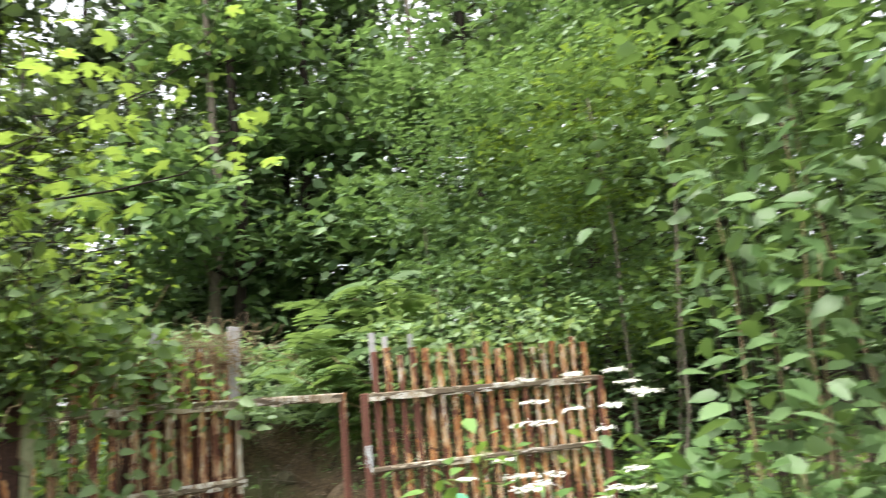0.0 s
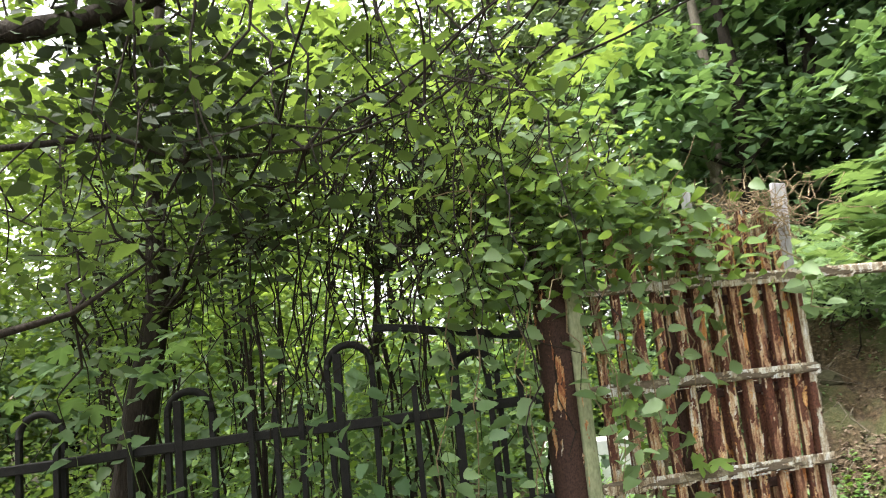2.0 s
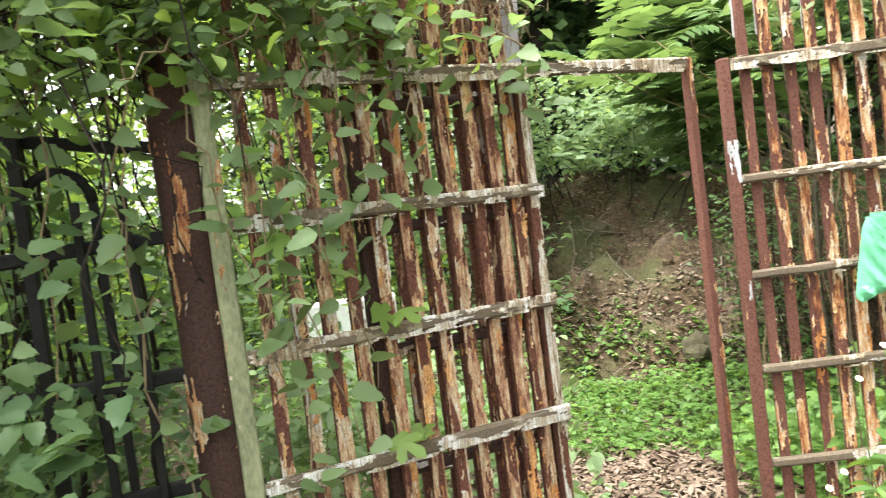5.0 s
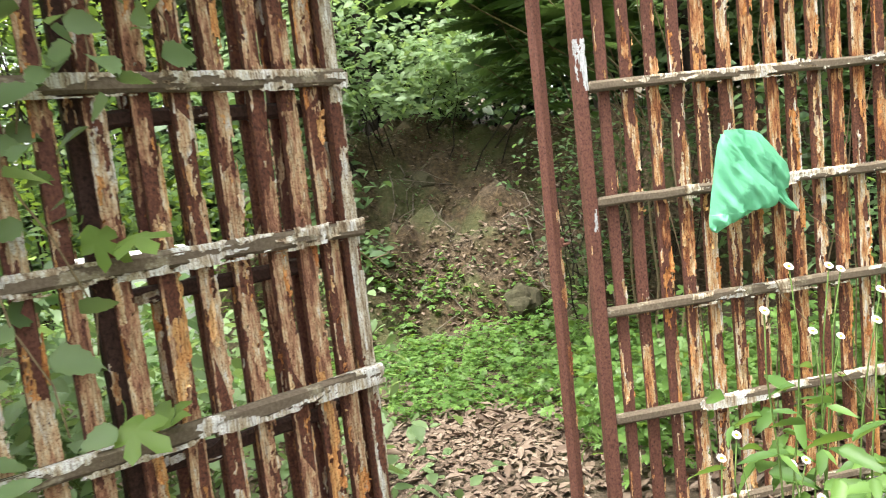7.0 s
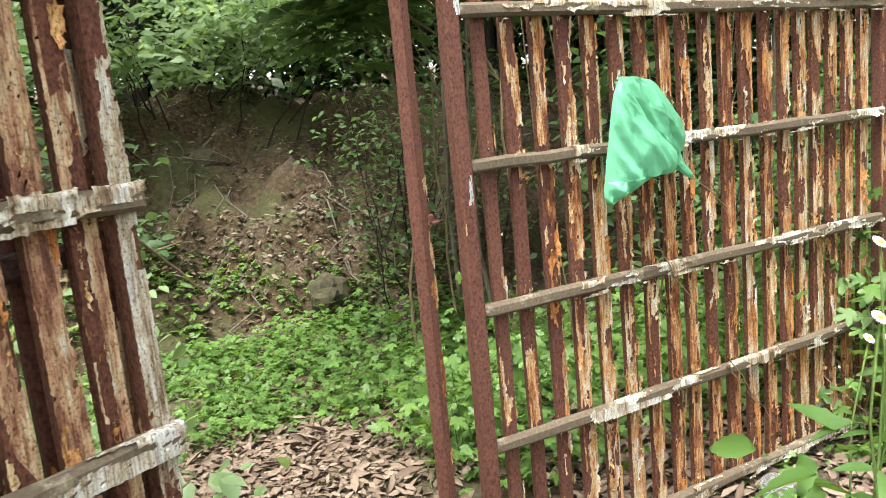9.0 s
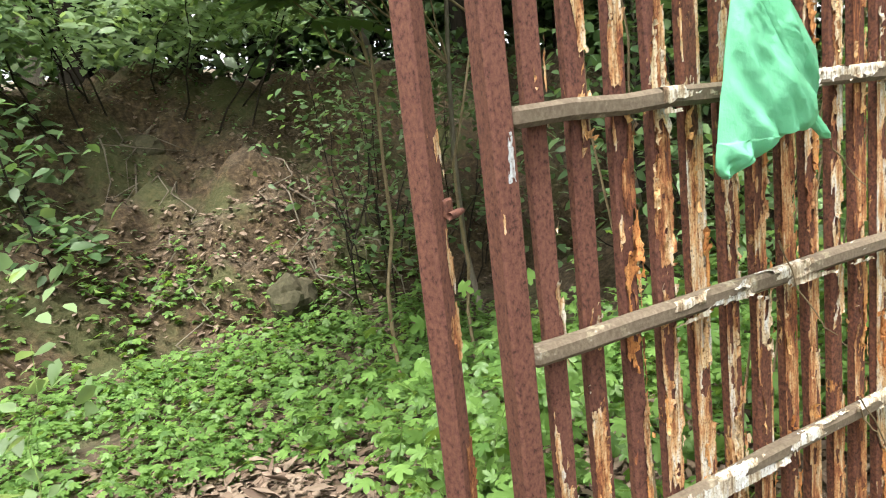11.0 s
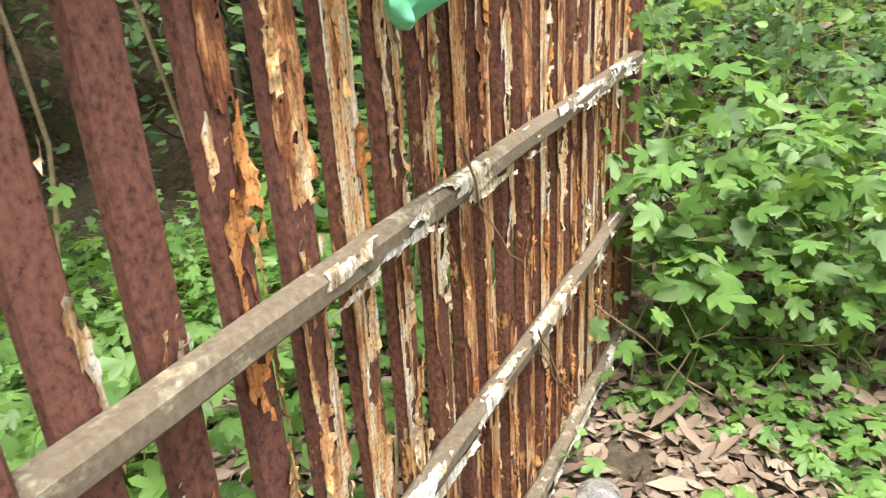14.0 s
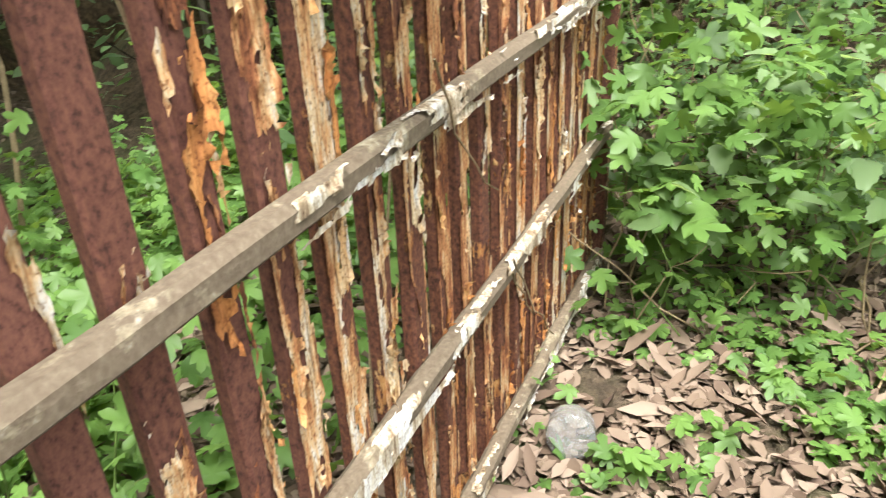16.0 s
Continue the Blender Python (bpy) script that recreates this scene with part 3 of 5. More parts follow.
# the gate post
post = thing("gate_post", (-1.925, -0.845, 0), "thick dark brown steel gate post with flaking paint", "post")
pv, pt = tubes([[((0.004 * math.sin(3 * z), 0.004 * math.cos(5 * z), z), 0.079 + 0.002 * math.sin(17 * z)) for z in np.linspace(-0.1, 2.3, 16)]], 16)
mesh_part("shaft", tri_mesh("shaft", pv, pt, RUST_DARK, True), post)
fv, ft = paint_flakes(5, 2.2, 0.36, 0.16, 0.05, 0.012, 0.0805)
mesh_part("paint_skin", tri_mesh("paint_skin", fv, ft, FLAKE), post, "curled rusty paint flakes", pose(0, 0, 0, 0, 0, 15))["kind"] = "stuff"

# weathered boards behind the top of the leaf
for x, y, z0, z1, w, tilt in ((-0.90, -0.375, 1.95, 2.52, 0.075, 4), (-1.30, -0.572, 1.98, 2.50, 0.045, 1)):
    b = part("board", box_bm(-w / 2, w / 2, 0, 0.02, 0, z1 - z0, 0.003, 6, 0.002, 9), GREY_WOOD, left_leaf, "grey weathered board stub")
    b.matrix_parent_inverse = left_leaf.matrix_world.inverted()
    b.matrix_basis = pose(x, y, z0, 0, tilt, 26)

# ---- black railing beyond the post ----
railing = thing("railing", (-1.98, -0.86, 0), "black iron railing with hooped tops overgrown by vines", "fence", turn=math.atan2(-0.41, -1.55))
for z, x0, x1, drop in ((1.66, 0.0, 3.2, -0.11), (1.25, 0.0, 0.75, 0.02), (0.92, 0.0, 3.2, -0.12)):
    bm = box_bm(x0, x1, -0.012, 0.012, -0.02, 0.02, 0.004, 10, 0.006, 3)
    part("rail", bm, BLACK, railing, "", pose(0, 0, z, 0, math.degrees(math.atan2(-drop, 3.2)), 0))
part("rail", box_bm(0.0, 0.72, -0.014, 0.014, -0.017, 0.017, 0.004, 8, 0.004, 5), BLACK, railing, "", pose(0, -0.03, 1.92, 0, -8.5, 0))
for x, top in ((0.83, 1.965), (1.52, 1.835), (0.30, 1.88), (2.15, 1.80), (2.8, 1.74)):
    w = 0.095
    for s in (-1, 1):
        part("bar", box_bm(-0.012, 0.012, -0.012, 0.012, 0.0, top - w - 0.05, 0.002), BLACK, railing, "", Matrix.Translation((x + s * w, -0.03, 0.05)))
    arc = [((x + w * math.cos(a), -0.03, top - w + w * math.sin(a)), 0.017) for a in np.linspace(0, math.pi, 11)]
    av, at = tubes([arc], 6)
    mesh_part("hoop", tri_mesh("hoop", av, at, BLACK, True), railing)
for x in (0.117, 0.246, 0.56, 1.04, 1.146, 1.25, 1.755, 2.06, 2.4, 2.6):
    part("bar", box_bm(-0.012, 0.012, -0.012, 0.012, 0.0, 1.75 - 0.06 * x, 0.002), BLACK, railing, "", Matrix.Translation((x, 0.02, 0.05)))
for x, top in ((0.386, 2.0), (0.876, 1.93), (1.556, 1.80)):
    part("post", box_bm(-0.018, 0.018, -0.018, 0.018, 0.0, top, 0.003), BLACK, railing, "", Matrix.Translation((x, 0.0, 0.0)))


# ---- plants ----
def plant(name, place, label, category, group=""):
    return thing(name, place, label, category, group)


def stems_part(parent, paths, mat, name="stem_growth", sides=5, label=""):
    v, t = tubes(paths, sides)
    ob = mesh_part(name, tri_mesh(name, v, t, mat, True), parent, label)
    return tagged(ob, kind="stuff") if name in ("stem_growth", "twig_tangle") else ob


def local(parent, pts):
    return np.asarray(pts, float) - np.array(parent.matrix_world.translation)


def forest_tree(x, y, h, r, crown, nleaf, lsize, mat, bark, low=0.35, name="tree", label="dark woodland tree with a leafy crown", lean=0.0):
    z = ground_z(x, y)
    t = plant(name, (x, y, z), label, "tree", "woodland trees")
    trunk = wander((0, 0, -0.1), (lean, 0.1 * lean, h), 8, 0.05 * h / 8, r, r * 0.25)
    paths, tips = [trunk], []
    for k in range(11):
        f = rng.uniform(low, 0.97)
        i = min(int(f * 8), 7)
        o = np.array(trunk[i][0])
        an = rng.uniform(0, 2 * math.pi)
        ln = crown * rng.uniform(0.6, 1.1) * (1.15 - 0.5 * f)
        e = o + np.array((math.cos(an) * ln, math.sin(an) * ln, ln * rng.uniform(0.05, 0.55)))
        b = wander(o, e, 4, 0.06, r * 0.35 * (1.1 - f), 0.008)
        paths.append(b)
        tips += [b[2][0], b[3][0], b[4][0], tuple(np.array(b[4][0]) + rng.normal(0, 0.3, 3))]
    stems_part(t, paths, bark, "trunk", 7)
    p = blob_points(nleaf, tips, (0.20 * crown, 0.20 * crown, 0.13 * crown))
    leaf_set("crown", t, p, rng.uniform(0.7, 1.3, nleaf) * lsize, (OVATE_V, OVATE_T) if lsize < 0.16 else (BLADE_V * (1, 1.7, 1), BLADE_T), mat, 0.55)
    return t




# ---- the wood ----
def tree_spots():
    spots = []
    for k in range(38):
        a = rng.uniform(-80, 62)
        d = rng.uniform(10, 26)
        x, y = -1.0 + d * math.sin(radians(a)), -2.0 + d * math.cos(radians(a))
        if x > -4 and y < 8.3:
            y = 8.3 + rng.uniform(0, 4)
        if x < -4 and y < 1:
            y += 3
        if not -24 < math.degrees(math.atan2(x + 1.3, y + 3.5)) < -13:
            spots.append((x, y))
    return spots


for k, (x, y) in enumerate(tree_spots()):
    forest_tree(x, y, rng.uniform(7, 13), rng.uniform(0.09, 0.19), rng.uniform(1.9, 3.0), 3300, 0.26,
                LEAF_CANOPY if x < -4.5 or k % 5 == 0 else LEAF_FOREST, BARK if k % 3 else BARK_PALE, 0.2)


def thicket(name, label, category, place, clumps, n, size, shape, mat, flat=0.5, stems=14, spread=(0.3, 0.3, 0.25), stem_mat=None, r=0.008, face=None, group=""):
    """A bush: stems from its base to clumps of leaves."""
    z = ground_z(*place)
    t = plant(name, (place[0], place[1], z), label, category, group)
    c = local(t, clumps)
    if stems:
        pick = rng.choice(len(c), min(stems, len(c)), replace=False)
        paths = []
        for i in pick:
            foot = (c[i][0] * 0.55 + rng.normal(0, 0.12), c[i][1] * 0.55 + rng.normal(0, 0.12), 0.0)
            gz = ground_z(place[0] + foot[0], place[1] + foot[1]) - z
            paths.append(wander((foot[0], foot[1], gz - 0.03), c[i], 6, 0.03, r, r * 0.35))
        stems_part(t, paths, stem_mat or STEM)
    p = blob_points(n, c, spread)
    low = np.array([ground_z(a + place[0], b + place[1]) - z for a, b in p[:, :2]])
    p[:, 2] = np.maximum(p[:, 2], low + 0.02 + rng.uniform(0, 0.06, len(p)))
    leaf_set("foliage", t, p, rng.uniform(0.65, 1.3, n) * size, shape, mat, flat, face=face)
    return t


OV, LO, BL, TOOTHED = (OVATE_V, OVATE_T), (LOBED_V, LOBED_T), (BLADE_V * (1, 1.6, 1), BLADE_T), (TOOTHED_V, TOOTHED_T)


# undergrowth that closes the view under the crowns
for k in range(25):
    a = -78 + 7.2 * k
    d = rng.uniform(11.5, 15)
    x, y = -1 + d * math.sin(radians(a)), -2 + d * math.cos(radians(a))
    z = ground_z(x, y)
    thicket("bush", "dense dark green woodland undergrowth bush", "bush", (x, y), box_points(30, x - 2.2, x + 2.2, y - 1, y + 1, z + 0.2, z + (2.3 if -28 < a < -12 else 3.6)), 2300, 0.24, BL,
            LEAF_CANOPY if a < -25 and k % 2 else LEAF_FOREST, 0.4, 8, (0.5, 0.5, 0.4), BARK, 0.02, group="woodland undergrowth")

# dark conifers over the bank
for x, y, h in ((-1.6, 10.2, 9), (0.9, 12.2, 11), (3.0, 10.0, 10), (-3.6, 11.0, 10), (-2.6, 13.5, 15), (-4.4, 13.5, 14), (-0.4, 15.0, 16), (4.6, 13.5, 15), (7.0, 11.0, 15), (8.8, 7.6, 14), (10.5, 4.2, 14), (10.5, 0.2, 13), (10.0, -3.0, 12), (7.2, 4.4, 13)):
    z = ground_z(x, y)
    t = plant("conifer", (x, y, z), "dark conifer with drooping dusky boughs", "tree", "woodland trees")
    trunk = wander((0, 0, -0.1), (0.2, 0.1, h), 8, 0.03, 0.013 * h, 0.03)
    paths, tips = [trunk], []
    for j in range(40):
        f = rng.uniform(0.12, 0.97)
        o = np.array(trunk[min(int(f * 8), 7)][0])
        an = rng.uniform(0, 6.28)
        ln = 0.19 * h * (1.1 - 0.7 * f)
        b = wander(o, o + np.array((math.cos(an) * ln, math.sin(an) * ln, -0.25 * ln)), 4, 0.03, 0.022, 0.005)
        paths.append(b)
        tips += [q[0] for q in b[1:]]
    stems_part(t, paths, BARK, "trunk", 6)
    p = blob_points(int(330 * h), tips, (0.03 * h, 0.03 * h, 0.015 * h))
    leaf_set("crown", t, p, rng.uniform(0.011, 0.027, len(p)) * h, BL, LEAF_NEEDLE, 0.5, droop=0.5)

# bright tall saplings behind the railing, lit from beyond
for k in range(8):
    x, y = -3.7 - 0.72 * k + rng.normal(0, 0.3), 1.2 + rng.uniform(-0.8, 2.8)
    z = ground_z(x, y)
    thicket("sapling", "slender sapling with bright yellow green leaves", "tree", (x, y), box_points(34, x - 1.0, x + 1.0, y - 0.9, y + 0.9, z + 0.3, z + 4.6), 2600, 0.08, OV,
            LEAF_BRIGHT if k % 3 else LEAF_CANOPY, 0.45, 5, (0.22, 0.22, 0.18), BARK, 0.014, group="saplings")
for k in (0, 1, 4, 5, 6):
    x, y = -2.4 - 0.95 * k, 4.6 + rng.uniform(-0.5, 2.5)
    z = ground_z(x, y)
    thicket("sapling", "slender sapling with bright yellow green leaves", "tree", (x, y), box_points(30, x - 1.2, x + 1.2, y - 0.9, y + 0.9, z + 0.2, z + 5.0), 2400, 0.10, OV,
            LEAF_CANOPY, 0.45, 4, (0.3, 0.3, 0.25), BARK, 0.018, group="saplings")

# leaning tree beside the walk with limbs over it
lean = plant("leaning_tree", (-4.0, -1.05, ground_z(-4.0, -1.05)), "dark leaning tree with limbs reaching over the path", "tree")
tr = [((-0.08, 0, -0.1), 0.105), ((-0.03, 0.0, 0.6), 0.10), ((0.05, 0.03, 1.2), 0.092), ((0.14, 0.06, 1.75), 0.082), ((0.20, 0.12, 2.2), 0.06), ((0.3, 0.0, 2.9), 0.035), ((0.6, -0.3, 3.8), 0.02)]
limbs = [tr]
tips = []
for e, r in (((1.35, 0.35, 3.05), 0.030), ((0.9, 1.25, 3.1), 0.026), ((-0.6, 1.6, 2.8), 0.026), ((0.4, 1.8, 3.3), 0.022), ((1.3, -0.4, 3.1), 0.022), ((-1.2, 0.6, 2.9), 0.026), ((0.3, 0.9, 3.9), 0.02), ((1.9, 1.2, 3.6), 0.018)):
    e = (e[0] + 0.9, e[1] - 1.1, e[2])
    b = wander((0.2, 0.1, 2.15), e, 9, 0.035, r * 0.36, 0.003)
    limbs.append(b)
    for q in range(2, 10):
        o = np.array(b[q][0])
        e2 = o + rng.normal(0, 0.36, 3)
        e2[2] = max(e2[2], 2.15 + 0.35 * (e2[0] > 0.4))
        w = wander(o, e2, 5, 0.03, 0.005, 0.0015)
        limbs.append(w)
        tips += [w[2][0], w[4][0]]
stems_part(lean, limbs, BARK, "trunk", 7)
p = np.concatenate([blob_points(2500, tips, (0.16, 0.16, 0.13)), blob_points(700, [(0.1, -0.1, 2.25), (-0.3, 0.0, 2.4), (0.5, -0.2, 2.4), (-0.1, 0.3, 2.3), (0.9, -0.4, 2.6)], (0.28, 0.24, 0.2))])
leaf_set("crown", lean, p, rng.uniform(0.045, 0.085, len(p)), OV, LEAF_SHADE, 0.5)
p = blob_points(46, [(0.3, -0.25, 2.02), (0.55, -0.35, 1.92), (0.05, -0.4, 1.86)], (0.16, 0.12, 0.06))
leaf_set("low_spray", lean, p, rng.uniform(0.10, 0.17, len(p)), LO, LEAF_FOREST, 0.75, "broad lobed leaves on a low limb")["kind"] = "stuff"

limb_tree = plant("tree", (-5.3, -2.1, ground_z(-5.3, -2.1)), "dark tree with thick limbs reaching over the path", "tree")
gz = ground_z(-5.3, -2.1)
lt = [[((0, 0, -0.1), 0.13), ((0.05, 0.02, 1.0), 0.12), ((0.12, 0.05, 2.0), 0.105), ((0.35, 0.10, 2.75), 0.085), ((0.8, 0.15, 3.12 - gz), 0.06), ((1.56, 0.2, 3.23 - gz), 0.046), ((1.9, 0.2, 3.2 - gz), 0.042), ((2.2, 0.2, 3.22 - gz), 0.038), ((2.5, 0.2, 3.32 - gz), 0.032), ((2.9, 0.3, 3.6 - gz), 0.022), ((3.2, 0.5, 4.1 - gz), 0.012)],
      [((0.12, 0.05, 2.1), 0.04), ((0.8, 0.15, 2.72 - gz), 0.022), ((1.56, 0.2, 2.78 - gz), 0.014), ((2.05, 0.2, 2.74 - gz), 0.011), ((2.33, 0.2, 2.60 - gz), 0.009), ((2.7, 0.35, 2.62 - gz), 0.006), ((3.1, 0.5, 2.75 - gz), 0.003)],
      [((0.08, 0.03, 1.5), 0.05), ((0.9, 0.15, 2.05 - gz), 0.024), ((1.55, 0.2, 2.10 - gz), 0.016), ((1.86, 0.2, 2.14 - gz), 0.010), ((2.1, 0.3, 2.3 - gz), 0.004)]]
tips = []
for b in list(lt):
    for q in range(3, len(b)):
        for _ in range(4):
            o = np.array(b[q][0])
            w = wander(o, o + rng.normal(0, 0.28, 3), 5, 0.03, 0.006, 0.0015)
            lt.append(w)
            tips += [w[3][0], w[-1][0]]
stems_part(limb_tree, lt, BARK, "trunk", 9)
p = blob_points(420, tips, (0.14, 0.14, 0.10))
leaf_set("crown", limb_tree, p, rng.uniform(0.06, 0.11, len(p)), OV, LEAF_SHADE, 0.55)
# leaves under the limb, coloured dark to read as silhouettes
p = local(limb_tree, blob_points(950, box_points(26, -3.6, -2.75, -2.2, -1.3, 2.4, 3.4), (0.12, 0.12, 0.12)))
leaf_set("dusky_foliage", limb_tree, p, rng.uniform(0.05, 0.09, len(p)), OV, LEAF_SILHOUETTE, 0.4, "leaves hanging under the limb, silhouette shade put into their dark colour")
wp = [wander(local(limb_tree, [(x, -1.9 + 0.2 * math.sin(7 * x), 3.22)])[0], local(limb_tree, [(x + 0.15 * math.sin(9 * x), -1.8 + 0.4 * math.sin(5 * x), 2.35 + 0.2 * math.sin(23 * x))])[0], 8, 0.03, 0.006, 0.002) for x in np.linspace(-3.5, -2.6, 14)]
stems_part(limb_tree, wp, BARK, "twig_tangle", 5)
# young maple leaves that hang over the walk, with light through them
maple = plant("tree", (-3.3, 0.7, ground_z(-3.3, 0.7)), "young tree with large bright lobed leaves", "tree")
mt = [wander((0, 0, -0.1), (0.2, -0.3, 3.3), 8, 0.03, 0.035, 0.015)]
tips = []
for e in ((0.9, -1.8, 3.45), (1.6, -1.6, 3.3), (0.2, -2.2, 3.3), (-0.6, -1.8, 3.5), (1.9, -2.2, 3.6), (0.5, -1.4, 3.05), (1.3, -1.0, 3.0), (-1.2, -1.0, 3.2), (1.1, -2.6, 3.7), (2.1, -1.3, 3.9), (2.4, -2.0, 3.4)):
    b = wander(mt[0][6][0], e, 8, 0.05, 0.012, 0.003)
    mt.append(b)
    tips += [q[0] for q in b[2:]]
stems_part(maple, mt, BARK, "trunk", 6)
p = blob_points(620, tips, (0.20, 0.20, 0.09))
leaf_set("crown", maple, p, rng.uniform(0.09, 0.15, len(p)), LO, LEAF_BRIGHT, 0.7)

# added crowns, largely out of view, that block skylight and cover sky gaps
for x, y, z0, z1, n in ((-6.4, -1.4, 3.4, 6.8, 3400), (-7.8, 5.4, 3.4, 8.0, 7500), (-7.4, -0.6, 2.0, 7.0, 6000), (-5.0, -4.2, 1.5, 6.5, 6000)):
    thicket("tree", "added tall tree with a dense leafy crown for shade", "tree", (x, y), box_points(70, x - 1.5, x + 1.5, y - 1.4, y + 1.4, z0, z1), n, 0.085, OV, LEAF_CANOPY, 0.55, 3, (0.26, 0.26, 0.16), BARK, 0.05, group="shading trees")

# thin hanging creepers and dead twigs above the railing
tangle = plant("dead_creeper", (-2.35, -0.95, ground_z(-2.35, -0.95)), "tangled dark dead creeper hanging over the railing", "creeper")
tw = []
for _ in range(115):
    x, y = rng.uniform(-1.9, 0.35), rng.uniform(-0.35, 0.6)
    z1 = rng.uniform(2.2, 3.4)
    tw.append(wander((x, y, z1), (x + rng.normal(0, 0.30), y + rng.normal(0, 0.25), z1 - rng.uniform(0.5, 1.7)), 9, 0.045, 0.005, 0.002))
for _ in range(260):
    c = np.array((rng.normal(0.2, 0.22), rng.normal(-0.05, 0.15), rng.normal(2.62, 0.28)))
    tw.append(wander(c, c + rng.normal(0, 0.14, 3), 4, 0.02, 0.0035, 0.0015))
stems_part(tangle, tw, BARK, "twig_tangle", 4)
bare = []
for _ in range(30):
    x, y = rng.uniform(-2.2, 0.25), rng.uniform(0.0, 1.4)
    bare.append(wander((x, y, 0), (x + rng.normal(0, 0.25), y + rng.normal(0, 0.2), rng.uniform(1.6, 3.4)), 9, 0.03, 0.014, 0.006))
stems_part(tangle, bare, BARK, "stem_growth", 6)

# dark leaves over the railing; their silhouette shade is in the leaf colour
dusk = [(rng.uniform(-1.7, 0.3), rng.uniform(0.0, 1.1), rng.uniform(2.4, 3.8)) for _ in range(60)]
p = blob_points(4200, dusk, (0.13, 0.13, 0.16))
leaf_set("dusky_foliage", tangle, p, rng.uniform(0.03, 0.06, len(p)), OV, LEAF_SILHOUETTE, 0.3, "dusky hanging leaves with silhouette shade put into their colour")

# creeper over the post and the left leaf
creeper = plant("creeper", (-1.95, -1.0, ground_z(-1.95, -1.0)), "leafy green creeper draped over the gate post and leaf", "creeper")
cl = []
for f in np.linspace(0, 1, 15):
    cl.append((-2.25 + 1.2 * f, -1.12 + 0.55 * f, 2.32 + 0.10 * math.sin(5 * f) - 0.05 * f))
    cl.append((-2.15 + 0.9 * f, -1.0 + 0.4 * f, 2.55 - 0.25 * f))
    cl.append((-2.3 + 0.55 * f, -1.12 + 0.25 * f, 2.16 + 0.08 * f))
cl = local(creeper, cl)
mound = local(creeper, [(-2.25 + 0.80 * f + 0.05 * math.sin(9 * f), -1.08 + 0.33 * f, 2.68 - 0.28 * f) for f in np.linspace(0, 1, 12)])
cl = np.concatenate([cl, mound])
p = blob_points(780, cl, (0.11, 0.11, 0.10))
leaf_set("foliage", creeper, p, rng.uniform(0.055, 0.105, len(p)), TOOTHED, LEAF_VINE, 0.35, face=(0.1, -0.5, 0))
p = blob_points(760, np.concatenate([mound, mound, cl]), (0.12, 0.12, 0.12))
leaf_set("young_foliage", creeper, p, rng.uniform(0.05, 0.09, len(p)), TOOTHED, LEAF_BRIGHT, 0.35, face=(0.1, -0.4, 0))
paths, lp = [], []
for x0, y0, z0, x1, y1, z1 in ((-1.9, -0.98, 2.2, -1.78, -0.97, 1.35), (-2.0, -1.0, 2.2, -2.1, -1.02, 1.45), (-1.75, -0.86, 2.1, -1.55, -0.8, 0.95), (-1.6, -0.8, 2.15, -1.45, -0.75, 1.1),
                               (-1.45, -0.75, 2.15, -1.5, -0.72, 1.55), (-2.2, -1.05, 2.15, -2.3, -1.1, 1.1), (-1.68, -0.84, 1.5, -1.62, -0.85, 0.4), (-1.3, -0.7, 2.2, -1.25, -0.62, 1.7), (-0.95, -0.55, 2.2, -0.8, -0.5, 1.95), (-2.0, -1.0, 1.5, -1.85, -1.0, 0.7), (-1.8, -0.92, 2.2, -1.72, -0.93, 1.5), (-1.66, -0.86, 2.2, -1.7, -0.9, 1.2), (-1.55, -0.82, 2.2, -1.6, -0.84, 1.45), (-2.1, -1.02, 2.2, -2.0, -1.08, 1.3), (-1.4, -0.76, 2.2, -1.38, -0.78, 1.6), (-2.3, -1.08, 2.2, -2.45, -1.15, 1.2)):
    w = wander(local(creeper, (x0, y0, z0)), local(creeper, (x1, y1, z1)), 9, 0.02, 0.004, 0.002)
    paths.append(w)
    for q, _ in w[1:]:
        lp += [np.array(q) + rng.normal(0, 0.045, 3) + (0, -0.03, 0) for _ in range(2) if rng.random() < 0.72]
for _ in range(30):
    o = cl[rng.integers(len(cl))]
    paths.append(wander(o, o + rng.normal(0, 0.16, 3), 6, 0.015, 0.004, 0.002))
for k in range(9):
    o = mound[k + 2]
    w = wander(o, o + (rng.normal(0.10, 0.12), rng.normal(-0.05, 0.08), rng.uniform(0.15, 0.34)), 6, 0.02, 0.003, 0.0015)
    paths.append(w)
    lp += [np.array(q) + rng.normal(0, 0.02, 3) for q, _ in w[2:]]
stems_part(creeper, paths, STEM, "stem_growth", 5)
leaf_set("hanging_foliage", creeper, np.array(lp), rng.uniform(0.06, 0.115, len(lp)), TOOTHED, LEAF_VINE, 0.35, face=(0.1, -0.7, 0))

for spot in ((-1.43, -0.78, 0.97), (-1.33, -0.74, 0.93), (-1.45, -0.76, 1.37), (-1.36, -0.72, 1.35), (-1.62, -0.90, 1.62)):
    p = local(creeper, [spot])
    leaf_set("broad_leaf", creeper, p, 0.13, LO, LEAF_BRIGHT, 0.85, "broad lobed bright leaf", face=(0.1, -1.0, 0))
    stalk = wander(p[0] + (0, 0.07, 0.03), p[0], 4, 0.004, 0.002, 0.0015)
    stems_part(creeper, [stalk], STEM_GREEN, "leaf_stalk", 5)

# dry nest of stems on top of the left leaf
nest = plant("dry_stem_tangle", (-1.0, -0.46, 2.12), "dry grey brown stem tangle caught on the bar tops", "dead stems")
tw = []
